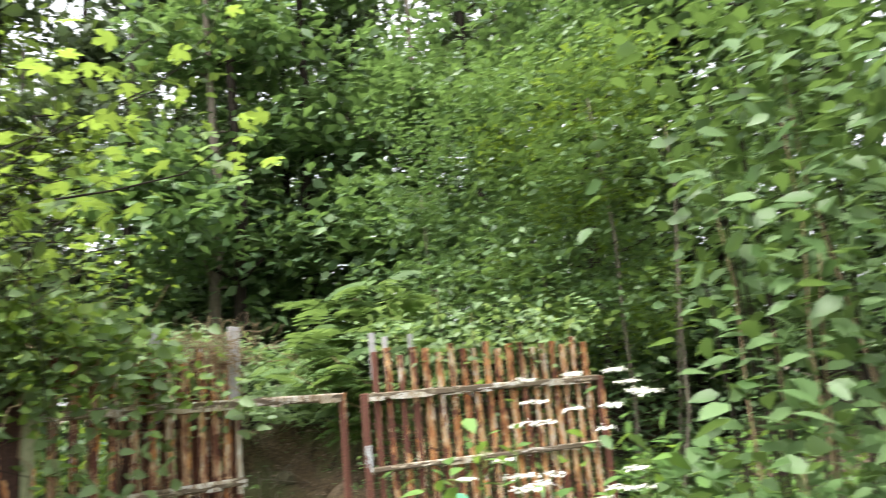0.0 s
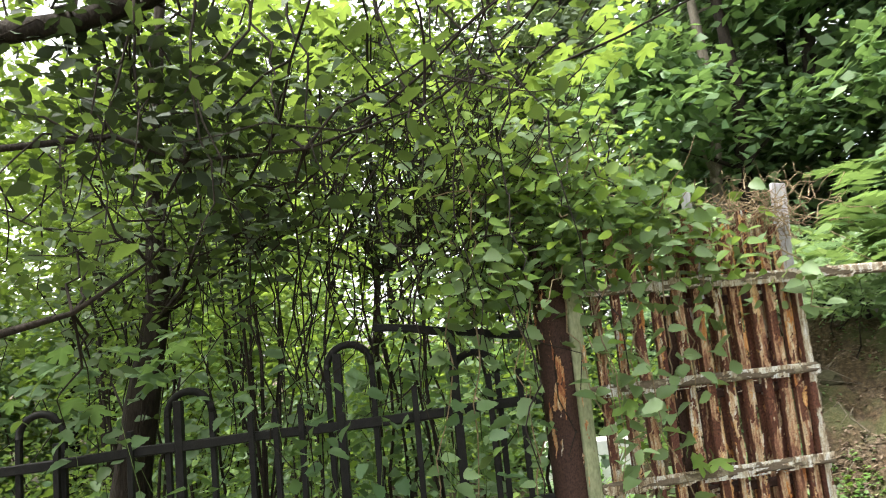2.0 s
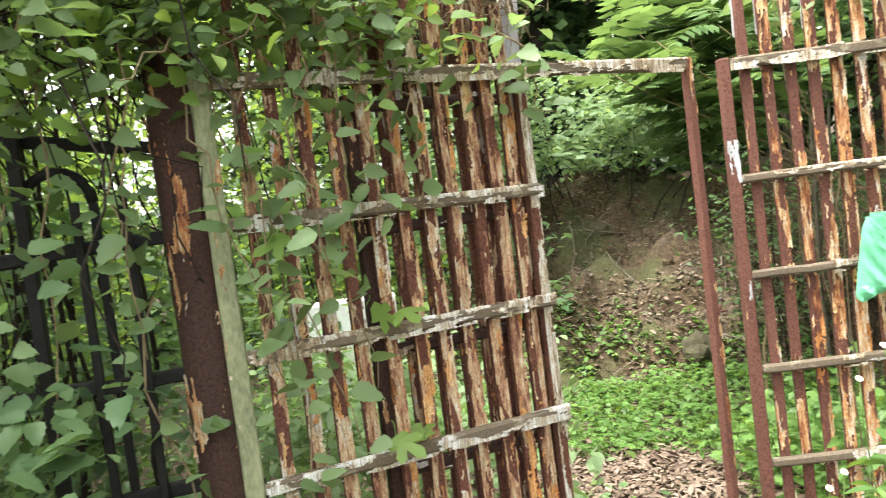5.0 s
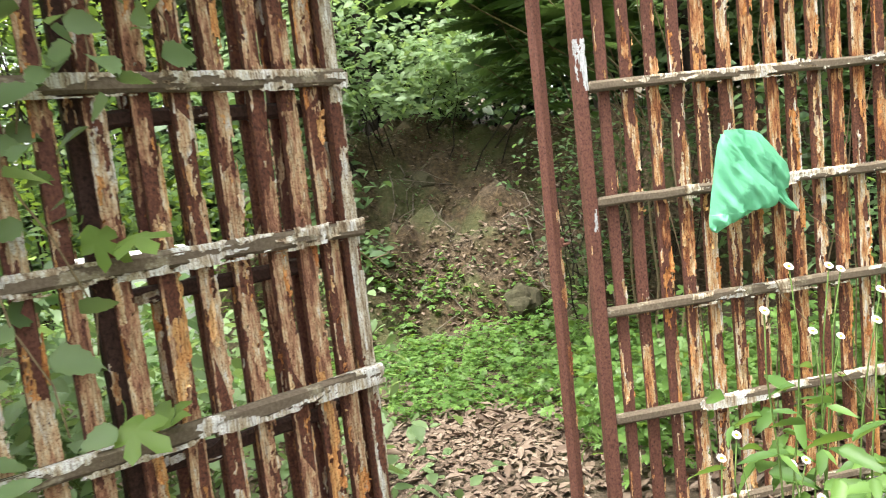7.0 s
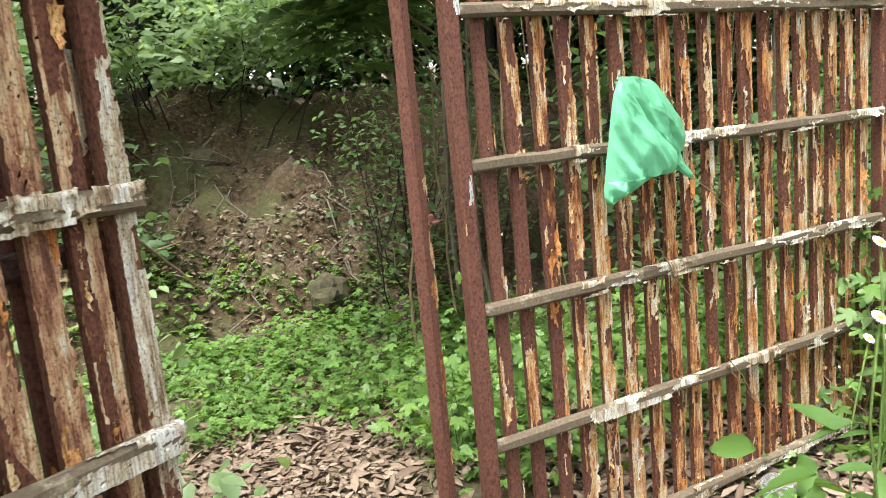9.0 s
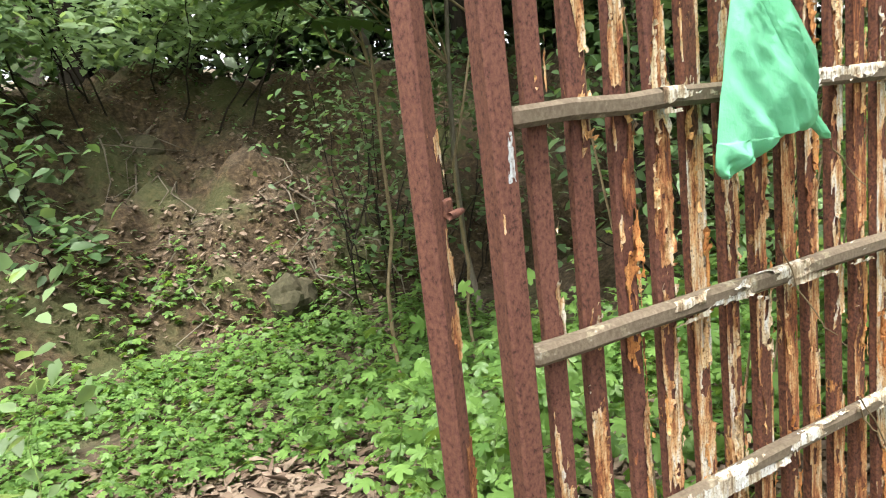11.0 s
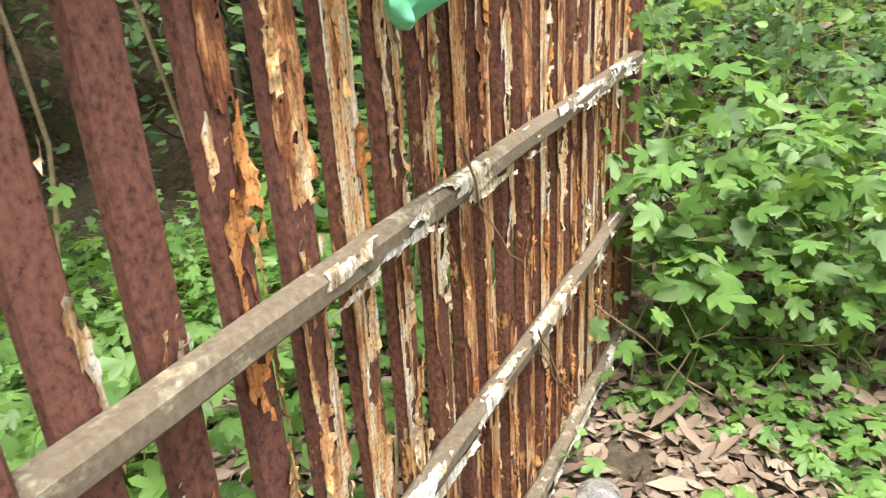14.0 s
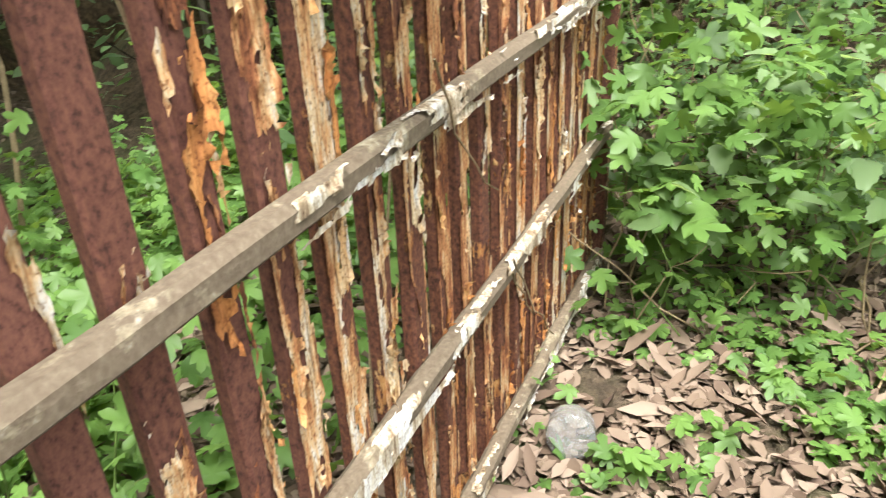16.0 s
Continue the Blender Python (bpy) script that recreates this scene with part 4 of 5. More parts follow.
for _ in range(170):
    c = np.array((rng.normal(0, 0.13), rng.normal(0, 0.045), rng.normal(0.24, 0.06)))
    tw.append(wander(c, c + rng.normal(0, 0.10, 3), 5, 0.02, 0.0028, 0.0012))
stems_part(nest, tw, STEM, "twig_tangle", 4)

# weeds at the foot of the railing and the walk's edge
thicket("weeds", "low leafy green weeds at the foot of the railing", "weeds", (-2.4, -1.35), box_points(80, -4.2, -2.05, -1.5, -1.1, 0.1, 1.22), 2000, 0.085, TOOTHED, LEAF_FOREST, 0.6, 24, (0.14, 0.12, 0.10), STEM_GREEN, 0.004)
thicket("weeds", "knee high green weeds behind the railing", "weeds", (-2.7, -0.1), box_points(60, -4.2, -1.6, -0.7, 1.4, 0.1, 1.0), 2600, 0.09, OV, LEAF_VINE, 0.5, 24, (0.2, 0.2, 0.14), STEM_GREEN, 0.004)
thicket("weeds", "green weeds seen through the gate bars", "weeds", (-1.5, 1.0), box_points(60, -2.4, -0.75, 0.25, 2.4, -0.1, 0.75), 1900, 0.085, OV, LEAF_VINE, 0.5, 20, (0.2, 0.2, 0.16), STEM_GREEN, 0.004)
thicket("weeds", "bright leafy undergrowth pushing through the railing", "weeds", (-3.0, 0.3), box_points(70, -4.6, -2.1, -0.6, 1.2, 0.3, 1.9), 2600, 0.085, TOOTHED, LEAF_FOREST, 0.5, 18, (0.17, 0.17, 0.17), STEM_GREEN, 0.004)
thicket("weeds", "leafy green climber hanging on the railing", "creeper", (-2.7, -1.22), box_points(44, -3.9, -2.05, -1.42, -1.02, 0.6, 1.95), 260, 0.09, TOOTHED, LEAF_FOREST, 0.45, 20, (0.12, 0.05, 0.14), STEM_GREEN, 0.003, (0.1, -0.6, 0))
sprig = plant("tall_weed", (-1.50, -2.86, ground_z(-1.50, -2.86)), "tall thin weed with small bright leaves on top", "weeds")
st = wander((0, 0, -0.02), (0.06, -0.03, 1.545 - ground_z(-1.50, -2.86)), 12, 0.012, 0.0045, 0.0018)
stems_part(sprig, [st], STEM_GREEN, "stem", 6)
lp = [np.array(q) for q, _ in st[5:] for _ in range(2)] + [np.array(st[-1][0]) + rng.normal(0, 0.014, 3) for _ in range(7)]
leaf_set("foliage", sprig, np.array(lp), rng.uniform(0.036, 0.056, len(lp)), OV, LEAF_BRIGHT, 0.75)
thicket("weeds", "tall leafy plant with broad bright leaves", "weeds", (-1.5, -1.62), [(-1.5, -1.62, 1.0), (-1.42, -1.6, 0.92), (-1.56, -1.7, 0.85), (-1.48, -1.55, 0.7), (-1.6, -1.6, 0.6)], 34, 0.13, OV, LEAF_BRIGHT, 0.7, 5, (0.07, 0.07, 0.05), STEM_GREEN, 0.004)


# ---- feathery young trees behind the gate ----
def frond_tree(place, tops, n, size, label):
    z = ground_z(*place)
    t = plant("sapling", (place[0], place[1], z), label, "tree", "feather leaved saplings")
    paths, pos, axis = [], [], []
    fork = np.array((0.05, 0.05, 1.75))
    paths.append(wander((0, 0, -0.05), fork, 6, 0.03, 0.012, 0.008))
    for top in tops:
        tp = local(t, [top])[0]
        st = wander(fork if tp[2] > 2.0 else fork * (1, 1, 0.85), tp, 8, 0.02, 0.006, 0.003)
        paths.append(st)
        for _ in range(n // len(tops)):
            i = rng.integers(4, 9)
            o = np.array(st[i][0]) + rng.normal(0, 0.05, 3)
            a = rng.uniform(0, 6.283)
            pos.append(o)
            axis.append((math.cos(a), math.sin(a), rng.uniform(-0.1, 0.6)))
    stems_part(t, paths, STEM, "trunk", 6)
    v, tt = leaves(pos, axis, np.tile((0, 0, 1.0), (len(pos), 1)) + rng.normal(0, 0.15, (len(pos), 3)), rng.uniform(0.7, 1.15, len(pos)) * size, (FROND_V, FROND_T))
    mesh_part("fronds", tri_mesh("fronds", v, tt, LEAF_FROND), t, "drooping feather shaped leaves")
    return t


frond_tree((1.6, 2.7), [(0.15, 2.3, 2.75), (0.5, 2.5, 3.05), (-0.15, 2.0, 2.55), (0.75, 2.1, 2.7), (0.95, 2.4, 3.2)], 140, 0.56, "young feather leaved tree with pale green fronds")
frond_tree((1.8, 3.4), [(0.85, 3.2, 3.25), (1.3, 3.1, 3.0), (0.55, 3.3, 2.9)], 60, 0.60, "young feather leaved tree above the gate")
frond_tree((1.35, 1.9), [(-0.3, 1.3, 2.4), (0.1, 1.35, 2.45), (0.5, 1.4, 2.55)], 42, 0.42, "small feather leaved sapling behind the gate")

frond_tree((1.0, 2.5), [(0.2, 1.95, 1.98), (0.3, 2.0, 2.3), (0.5, 1.95, 2.6)], 40, 0.40, "small feather leaved sapling hanging beside the opening")

# broadleaf trees on the right; the last is added, unseen, to shade the shrub
for x, y, z0, z1, n, s, mat in ((2.7, 1.5, 2.6, 5.4, 3600, 0.095, LEAF_BROAD), (3.4, 2.2, 2.2, 5.8, 5200, 0.08, LEAF_CANOPY), (5.6, 1.2, 1.0, 5.0, 4400, 0.09, LEAF_FOREST), (2.3, 3.6, 2.4, 5.8, 4200, 0.10, LEAF_FOREST), (3.4, 2.8, 1.0, 7.0, 5600, 0.11, LEAF_FOREST), (4.8, -3.4, 1.2, 6.5, 5200, 0.10, LEAF_FOREST)):
    thicket("tree", "broad leaved tree with layered green leaves", "tree", (x, y), box_points(46, x - 0.9, x + 0.9, y - 0.8, y + 0.8, z0, z1), n, s, OV, mat, 0.6, 2, (0.24, 0.24, 0.13), BARK_PALE, 0.024, group="broad leaved trees")

thicket("creeper", "small leaved creeper over the gate bar tops", "creeper", (0.9, 0.25), [(0.1 + 0.1 * k, 0.12 + 0.1 * math.sin(k), 2.45 + 0.10 * math.sin(2 * k)) for k in range(18)], 650, 0.07, OV, LEAF_VINE, 0.4, 8, (0.08, 0.12, 0.11), STEM, 0.004, (0, -0.4, 0))

# big leaved shrub at the walk's edge
shrub = [(0.45, -3.0, 1.3), (0.6, -2.9, 1.7), (0.75, -2.7, 2.1), (0.55, -2.6, 1.0), (0.95, -2.8, 2.5), (0.7, -3.1, 0.8), (1.1, -2.6, 1.5), (1.25, -2.5, 3.0), (0.35, -2.9, 0.9), (1.3, -2.9, 2.0), (0.9, -3.1, 1.2), (1.0, -2.2, 2.8), (0.2, -2.65, 0.6), (0.45, -2.5, 1.55), (1.4, -2.4, 3.4), (1.0, -3.2, 2.9)]
thicket("shrub", "leafy green shrub with broad oval leaves", "shrub", (0.8, -2.8), shrub, 1500, 0.115, OV, LEAF_BROAD, 0.55, 16, (0.17, 0.17, 0.17), STEM, 0.009, (-0.25, -0.35, 0))
thicket("shrub", "overhanging shrub with large green leaves", "shrub", (1.7, -2.0), box_points(26, 1.2, 2.2, -2.6, -1.6, 2.2, 4.2), 1000, 0.12, OV, LEAF_BROAD, 0.55, 14, (0.24, 0.24, 0.2), BARK, 0.014)


# ---- flowers ----
PETAL, pn, pl, pb = material("white_petal", 0.6)
pb.inputs["Base Color"].default_value = (0.80, 0.79, 0.72, 1)
YOLK = simple("yellow_disc", (0.5, 0.34, 0.02), (0.72, 0.52, 0.05), 200, 0.8, dist=0.001)

umbel = thicket("flowering_shrub", "shrub with flat clusters of creamy white flowers", "shrub", (0.02, -2.35), box_points(16, -0.3, 0.35, -2.65, -2.0, 0.7, 1.8), 420, 0.075, OV, LEAF_GROUND, 0.5, 12, (0.12, 0.12, 0.12), STEM_GREEN, 0.006)
for k in range(26):
    c = local(umbel, [(rng.uniform(-0.35, 0.34), rng.uniform(-2.6, -2.0), rng.uniform(1.45, 2.13))])[0]
    n = 60
    r = rng.uniform(0.035, 0.065)
    a, q = rng.uniform(0, 6.28, n), np.sqrt(rng.uniform(0, 1, n)) * r
    pp = np.stack([c[0] + q * np.cos(a), c[1] + q * np.sin(a), c[2] - 2.5 * q * q + rng.normal(0, 0.003, n)], 1)
    leaf_set("flower_cluster", umbel, pp, rng.uniform(0.011, 0.019, n), OV, PETAL, 0.8)


def daisy_plant(x, y, heads):
    z = ground_z(x, y)
    t = plant("daisy", (x, y, z), "wild daisy plant with small white flower heads", "flower", "wild daisies")
    paths, lp = [], []
    for hx_, hy_, hz in heads:
        e = local(t, [(hx_, hy_, hz)])[0]
        st = wander((rng.normal(0, 0.03), rng.normal(0, 0.03), -0.02), e, 8, 0.008, 0.0032, 0.0016)
        st[-1] = (tuple(e), 0.0016)
        paths.append(st)
        for q, _ in st[1:7]:
            lp += [np.array(q)] * 2
        n = 22
        a = np.linspace(0, 6.283, n, endpoint=False)
        ax = np.stack([np.cos(a), np.sin(a) * 0.77, np.sin(a) * 0.64 + 0.06], 1)
        v, tt = leaves(np.tile(e, (n, 1)) + ax * 0.003, ax, np.tile((-0.35, -0.6, 0.75), (n, 1)), 0.0072, (OVATE_V * (1, 0.55, 1), OVATE_T))
        fl = mesh_part("flower_head", tri_mesh("flower_head", v, tt, PETAL), t)
        bm = bmesh.new()
        bmesh.ops.create_icosphere(bm, subdivisions=1, radius=0.0046, matrix=Matrix.Translation(e) @ Matrix.Diagonal((1, 1, 0.55, 1)))
        part("disc", bm, YOLK, fl, "yellow disc")
    stems_part(t, paths, STEM_GREEN, "stem_growth", 5)
    leaf_set("foliage", t, np.array(lp), rng.uniform(0.035, 0.085, len(lp)), (OVATE_V * (1, 0.6, 1), OVATE_T), LEAF_GROUND, 0.5)
    return t


daisy_plant(-0.22, -1.15, [(-0.22, -1.20, 1.10), (-0.12, -1.14, 1.16), (-0.30, -1.16, 0.82), (-0.24, -1.12, 0.84)])
daisy_plant(-0.10, -1.25, [(-0.02, -1.24, 1.06), (-0.12, -1.2, 0.72), (-0.14, -1.27, 0.70)])
daisy_plant(0.05, -0.95, [(0.12, -0.98, 0.95)])
daisy_plant(-0.02, -1.08, [(0.0, -1.10, 1.14), (0.06, -1.06, 1.12), (0.10, -1.12, 1.08), (-0.06, -1.12, 1.02)])
daisy_plant(-0.16, -1.18, [(-0.18, -1.20, 0.80), (-0.12, -1.16, 0.78), (-0.08, -1.22, 0.66)])
thicket("weeds", "leafy green fleabane stems with narrow leaves", "weeds", (-0.08, -1.2), box_points(34, -0.22, 0.28, -1.42, -1.05, 0.1, 0.78), 420, 0.082, (TOOTHED_V * (1, 0.6, 1), TOOTHED_T), LEAF_GROUND, 0.6, 16, (0.05, 0.05, 0.08), STEM_GREEN, 0.0025)
thicket("weeds", "green weeds beside the gate leaf", "weeds", (0.25, -0.95), box_points(24, 0.0, 0.9, -1.5, -0.95, 0.05, 0.5), 420, 0.07, LO, LEAF_GROUND, 0.6, 12, (0.1, 0.1, 0.08), STEM_GREEN, 0.003)


# ---- ground cover ----
def cover(name, label, n, area, size, shape, mat, height, kind="stuff", flat=0.75, patch=0.0, seed=1.0, category="plants"):
    """Leaves spread over a stretch of ground; patch: how clumpy."""
    x0, x1, y0, y1 = area
    pts = []
    while len(pts) < n:
        x, y = rng.uniform(x0, x1), rng.uniform(y0, y1)
        e = min(x - x0, x1 - x, y - y0, y1 - y)
        if fnoise(x, y, 1.7, seed) + 0.6 * fnoise(x, y, 5.0, seed) < patch - 0.5 or rng.uniform(0, 0.35) > e + 0.05:
            continue
        pts.append((x, y))
    p = on_ground(pts)
    p[:, 2] += np.abs(rng.normal(0, height, n)) + 0.012
    ob = new(name)
    tagged(ob, label, category, kind=kind)
    leaf_set("leaf_layer", ob, p, rng.uniform(0.6, 1.35, n) * size, shape, mat, flat)["kind"] = "stuff"
    return ob


CURL = (OVATE_V * (1, 0.85, 1) + np.array([(0, 0, 0), (0, 0, 0.06), (0, 0, 0.02), (0.03, 0.05, 0.03), (-0.02, 0, 0.07), (0, 0.05, 0.12), (0, 0, 0)]), OVATE_T)
cover("leaf_litter", "dry brown fallen leaves inside the gate", 13000, (-2.0, 1.7, -0.5, 2.9), 0.052, CURL, LITTER, 0.008, flat=0.72, category="dead leaves")
cover("leaf_litter", "dry brown fallen leaves beside the gate leaf", 7000, (0.4, 3.0, -1.7, 0.15), 0.048, CURL, LITTER, 0.008, flat=0.72, category="dead leaves")
LONG = (OVATE_V * (1.25, 0.62, 1) + np.array([(0, 0, 0), (0, 0, 0.10), (0, 0.03, 0.03), (0.05, 0.06, 0.05), (-0.05, 0, 0.12), (0, 0.09, 0.16), (0, 0, 0)]), OVATE_T)
cover("leaf_litter", "long curled tan leaves over the leaf litter", 1500, (0.4, 4.2, -1.7, 1.2), 0.085, LONG, LITTER, 0.012, flat=0.66, category="dead leaves")
cover("leaf_litter", "long curled tan leaves inside the gate", 1800, (-2.0, 1.7, -0.4, 2.9), 0.085, LONG, LITTER, 0.012, flat=0.66, category="dead leaves")
cover("leaf_litter", "dry fallen leaves along the foot of the bank", 2200, (-1.8, 3.2, 3.3, 5.4), 0.06, CURL, LITTER, 0.01, flat=0.7, category="dead leaves")
cover("leaf_litter", "dry fallen leaves along the walked path", 1600, (-2.4, 0.6, -5.5, -0.5), 0.075, CURL, LITTER, 0.008, flat=0.72, category="dead leaves")
cover("ground_cover", "low bright green leafy ground cover plants", 8000, (-1.9, 2.2, 2.05, 4.2), 0.055, LO, LEAF_GROUND, 0.07, flat=0.75, patch=0.15)
cover("ground_cover", "small green plants at the bank foot", 1300, (-1.6, 2.4, 3.6, 5.0), 0.065, LO, LEAF_GROUND, 0.06, patch=0.5, seed=4.0)
cover("ground_cover", "sprouting green leaves among dead leaves", 1500, (0.8, 2.9, -1.7, 0.0), 0.055, LO, LEAF_GROUND, 0.04, patch=0.55, seed=9.0)
cover("ground_cover", "green plants behind the gate leaf", 5000, (0.15, 3.2, 0.25, 2.2), 0.065, LO, LEAF_GROUND, 0.20, flat=0.65, patch=0.1, seed=2.0)

thicket("weeds", "bright leafy weeds just inside the opening", "weeds", (0.3, 0.85), box_points(16, 0.24, 0.62, 0.5, 0.95, 0.0, 0.56), 190, 0.062, LO, LEAF_GROUND, 0.55, 12, (0.09, 0.09, 0.08), STEM_GREEN, 0.003, (-0.2, -0.4, 0))

# thin dead twigs caught on the right leaf
for a, b in (
    ((0.604, -0.045, 0.923), (0.788, -0.045, 0.682)),
    ((0.876, -0.050, 0.511), (1.104, -0.060, 0.227)),
    ((0.791, -0.040, 1.101), (0.933, -0.040, 0.991)),
    ((0.888, -0.045, 0.478), (1.022, -0.050, 0.312)),
):
    twig = plant("dead_twig", a, "thin dry twig caught on the gate bars", "twig", "twigs on the gate")
    st = wander((0, 0, 0), local(twig, [b])[0], 7, 0.006, 0.0022, 0.0012)
    v, t = tubes([st], 5)
    mesh_part("stem", tri_mesh("stem", v, t, STEM, True), twig)

twig = plant("dead_twig", (-0.875, -0.375, 1.20), "thin pale dry twig reaching out from the leaf's end", "twig")
st = [(tuple(local(twig, [q])[0]), r) for q, r in (((-0.875, -0.375, 1.20), 0.004), ((-0.84, -0.24, 1.19), 0.0034), ((-0.80, -0.083, 1.146), 0.003), ((-0.75, -0.07, 1.09), 0.0026), ((-0.704, -0.06, 1.028), 0.0016))]
v, t = tubes([st, [st[2], (tuple(np.array(st[2][0]) + (0.06, 0.02, 0.01)), 0.0014)]], 5)
mesh_part("stem", tri_mesh("stem", v, t, STEM, True), twig)

# hop bines beyond the end of the right leaf
thicket("hop_bines", "tangled green hop bines with lobed leaves", "creeper", (2.3, -0.3), np.concatenate([box_points(52, 1.8, 4.4, -0.9, 1.2, 0.1, 1.6), box_points(16, 1.55, 2.3, -0.7, 0.2, 0.1, 0.6), box_points(18, 2.4, 4.2, -1.9, -0.8, 0.2, 1.0)]), 3300, 0.068, LO, LEAF_GROUND, 0.45, 46, (0.15, 0.15, 0.10), STEM, 0.0035, (-0.25, -0.1, 0))
# lower bines take a darker leaf, which paints the shade between the leaves
thicket("hop_bines", "deep green hop bines below with shade put into the leaf colour", "creeper", (2.7, 0.1), box_points(60, 1.8, 4.4, -0.8, 1.3, 0.05, 1.0), 2600, 0.06, LO, LEAF_FOREST, 0.4, 20, (0.18, 0.18, 0.12), STEM, 0.0035)
thicket("hop_bines", "young yellow green shoots among the hop bines", "creeper", (2.5, -0.5), box_points(70, 1.8, 4.0, -1.4, 0.9, 0.15, 1.2), 2200, 0.045, TOOTHED, LEAF_BRIGHT, 0.6, 20, (0.13, 0.13, 0.09), STEM_GREEN, 0.0025, (-0.3, 0, 0))
thicket("nettles", "dark green nettles with toothed leaves", "weeds", (1.75, -0.42), box_points(12, 1.5, 2.1, -0.7, -0.15, 0.15, 0.55), 130, 0.085, TOOTHED, LEAF_VINE, 0.7, 10, (0.07, 0.07, 0.08), STEM_GREEN, 0.003)
thicket("hop_bines", "leafy hop bine climbing the gate leaf's end", "creeper", (1.62, -0.18), [(1.62, -0.10, 0.55), (1.55, -0.16, 0.42), (1.65, -0.2, 0.7), (1.5, -0.22, 0.3), (1.7, -0.12, 0.85), (1.62, -0.25, 0.35)], 80, 0.092, LO, LEAF_GROUND, 0.5, 6, (0.07, 0.06, 0.07), STEM, 0.0035, (-0.5, -0.2, 0))
bines = plant("dry_bines", (1.9, -0.6, ground_z(1.9, -0.6)), "thin pale dry bines arching over the ground", "dead stems")
stems_part(bines, [wander((x, y, 0.0), (x + rng.normal(0, 0.25), y + rng.normal(0, 0.25), rng.uniform(0.1, 0.7)), 8, 0.03, 0.0035, 0.0015, -rng.uniform(0, 0.12)) for x, y in rng.uniform((-0.5, -0.7), (1.3, 0.5), (60, 2))], STEM, "stem_growth", 4)

# plants on the bank
thicket("bush", "dark leafy bush beside the bare bank", "bush", (-0.45, 5.1), box_points(30, -1.6, -0.4, 4.4, 6.2, 0.5, 2.3), 950, 0.13, OV, LEAF_FOREST, 0.7, 16, (0.22, 0.22, 0.12), BARK, 0.010, (0, -0.3, 0))
thicket("bush", "leafy branches hanging over the bank's edge", "bush", (0.6, 7.3), box_points(90, -1.2, 2.8, 5.2, 7.2, 2.0, 3.2), 5600, 0.115, OV, LEAF_VINE, 0.8, 18, (0.26, 0.26, 0.07), BARK, 0.010, (0, -0.7, 0))
thicket("bush", "sparse small leaved bush on the bank", "bush", (1.9, 4.4), box_points(44, 1.15, 3.2, 3.5, 5.6, 0.2, 2.2), 1900, 0.075, OV, LEAF_FOREST, 0.55, 26, (0.2, 0.2, 0.16), BARK, 0.008)
thicket("bush", "dark bush above the gate leaf's end", "bush", (3.0, 1.6), box_points(40, 2.2, 4.4, 0.6, 2.6, 0.3, 2.0), 2600, 0.09, OV, LEAF_FOREST, 0.55, 16, (0.25, 0.25, 0.18), BARK, 0.010)
cover("ground_cover", "small green plants and moss on the clay bank", 800, (-0.8, 2.8, 4.4, 7.2), 0.05, OV, LEAF_FOREST, 0.035, patch=0.45, seed=7.0)
cover("leaf_litter", "dead leaves caught on the clay bank", 2000, (-0.8, 2.8, 4.3, 7.0), 0.055, CURL, LITTER, 0.008, flat=0.6, patch=0.3, seed=5.0, category="dead leaves")
roots = plant("bank_roots", (0.6, 5.2, ground_z(0.6, 5.2)), "thin bare roots and twigs on the bank", "roots")
rp = []
for _ in range(16):
    x, y = rng.uniform(-0.3, 2.2), rng.uniform(4.4, 6.6)
    pts = []
    for f in range(6):
        xx, yy = x + 0.05 * f * rng.normal(0, 1), y - 0.12 * f
        pts.append((tuple(local(roots, [(xx, yy, ground_z(xx, yy) + 0.03 + 0.03 * rng.random())])[0]), 0.009 - 0.001 * f))
    rp.append(pts)
stems_part(roots, rp, BARK_PALE, "stem_growth", 5)


def rock(x, y, s, seed, label):
    bm = bmesh.new()
    bmesh.ops.create_icosphere(bm, subdivisions=3, radius=1.0)
    for v in bm.verts:
        d = 1 + 0.35 * noise.noise(v.co * 1.3 + Vector((seed, 0, 0))) + 0.10 * noise.noise(v.co * 4 + Vector((0, seed, 0)))
        v.co = Vector((v.co.x * d, v.co.y * d * 0.8, v.co.z * d * 0.85)) * s
    me = bpy.data.meshes.new("rock")
    bm.to_mesh(me)
    bm.free()
    me.materials.append(ROCK)
    ob = new("rock", me)
    ob.location = (x, y, ground_z(x, y) - 0.1 * s)
    return tagged(ob, label, "rock")


ROCK = simple("mossy_stone", (0.036, 0.036, 0.02), (0.095, 0.082, 0.052), 6, 0.95, dist=0.02)
rock(1.05, 4.35, 0.20, 1.0, "mossy brown boulder at the foot of the bank")
rock(0.55, 6.1, 0.14, 6.0, "small brown stone in the bank")

for x, y in ((-6.7, 11.5), (-5.0, 12.8), (-8.2, 11.2)):
    forest_tree(x, y, 12.5, 0.15, 2.7, 4200, 0.24, LEAF_CANOPY, BARK, 0.42)

# ---- small things ----
bag_mat, bn, bl, bb = material("green_plastic", 0.2, 0.0, 0.5)
bb.inputs["Base Color"].default_value = (0.17, 0.52, 0.31, 1)
btr = bn.new("ShaderNodeBsdfTranslucent")
btr.inputs["Color"].default_value = (0.42, 0.86, 0.60, 1)
bt = noise_tex(bn, bl, 40, 6, (1, 1, 0.6))
bumped(bn, bl, bb, bt.outputs["Fac"], 0.85, 0.009)
bmx = bn.new("ShaderNodeMixShader")
bmx.inputs[0].default_value = 0.28
bl.new(bb.outputs[0], bmx.inputs[1])
bl.new(btr.outputs[0], bmx.inputs[2])
bl.new(bmx.outputs[0], bn["Material Output"].inputs["Surface"])


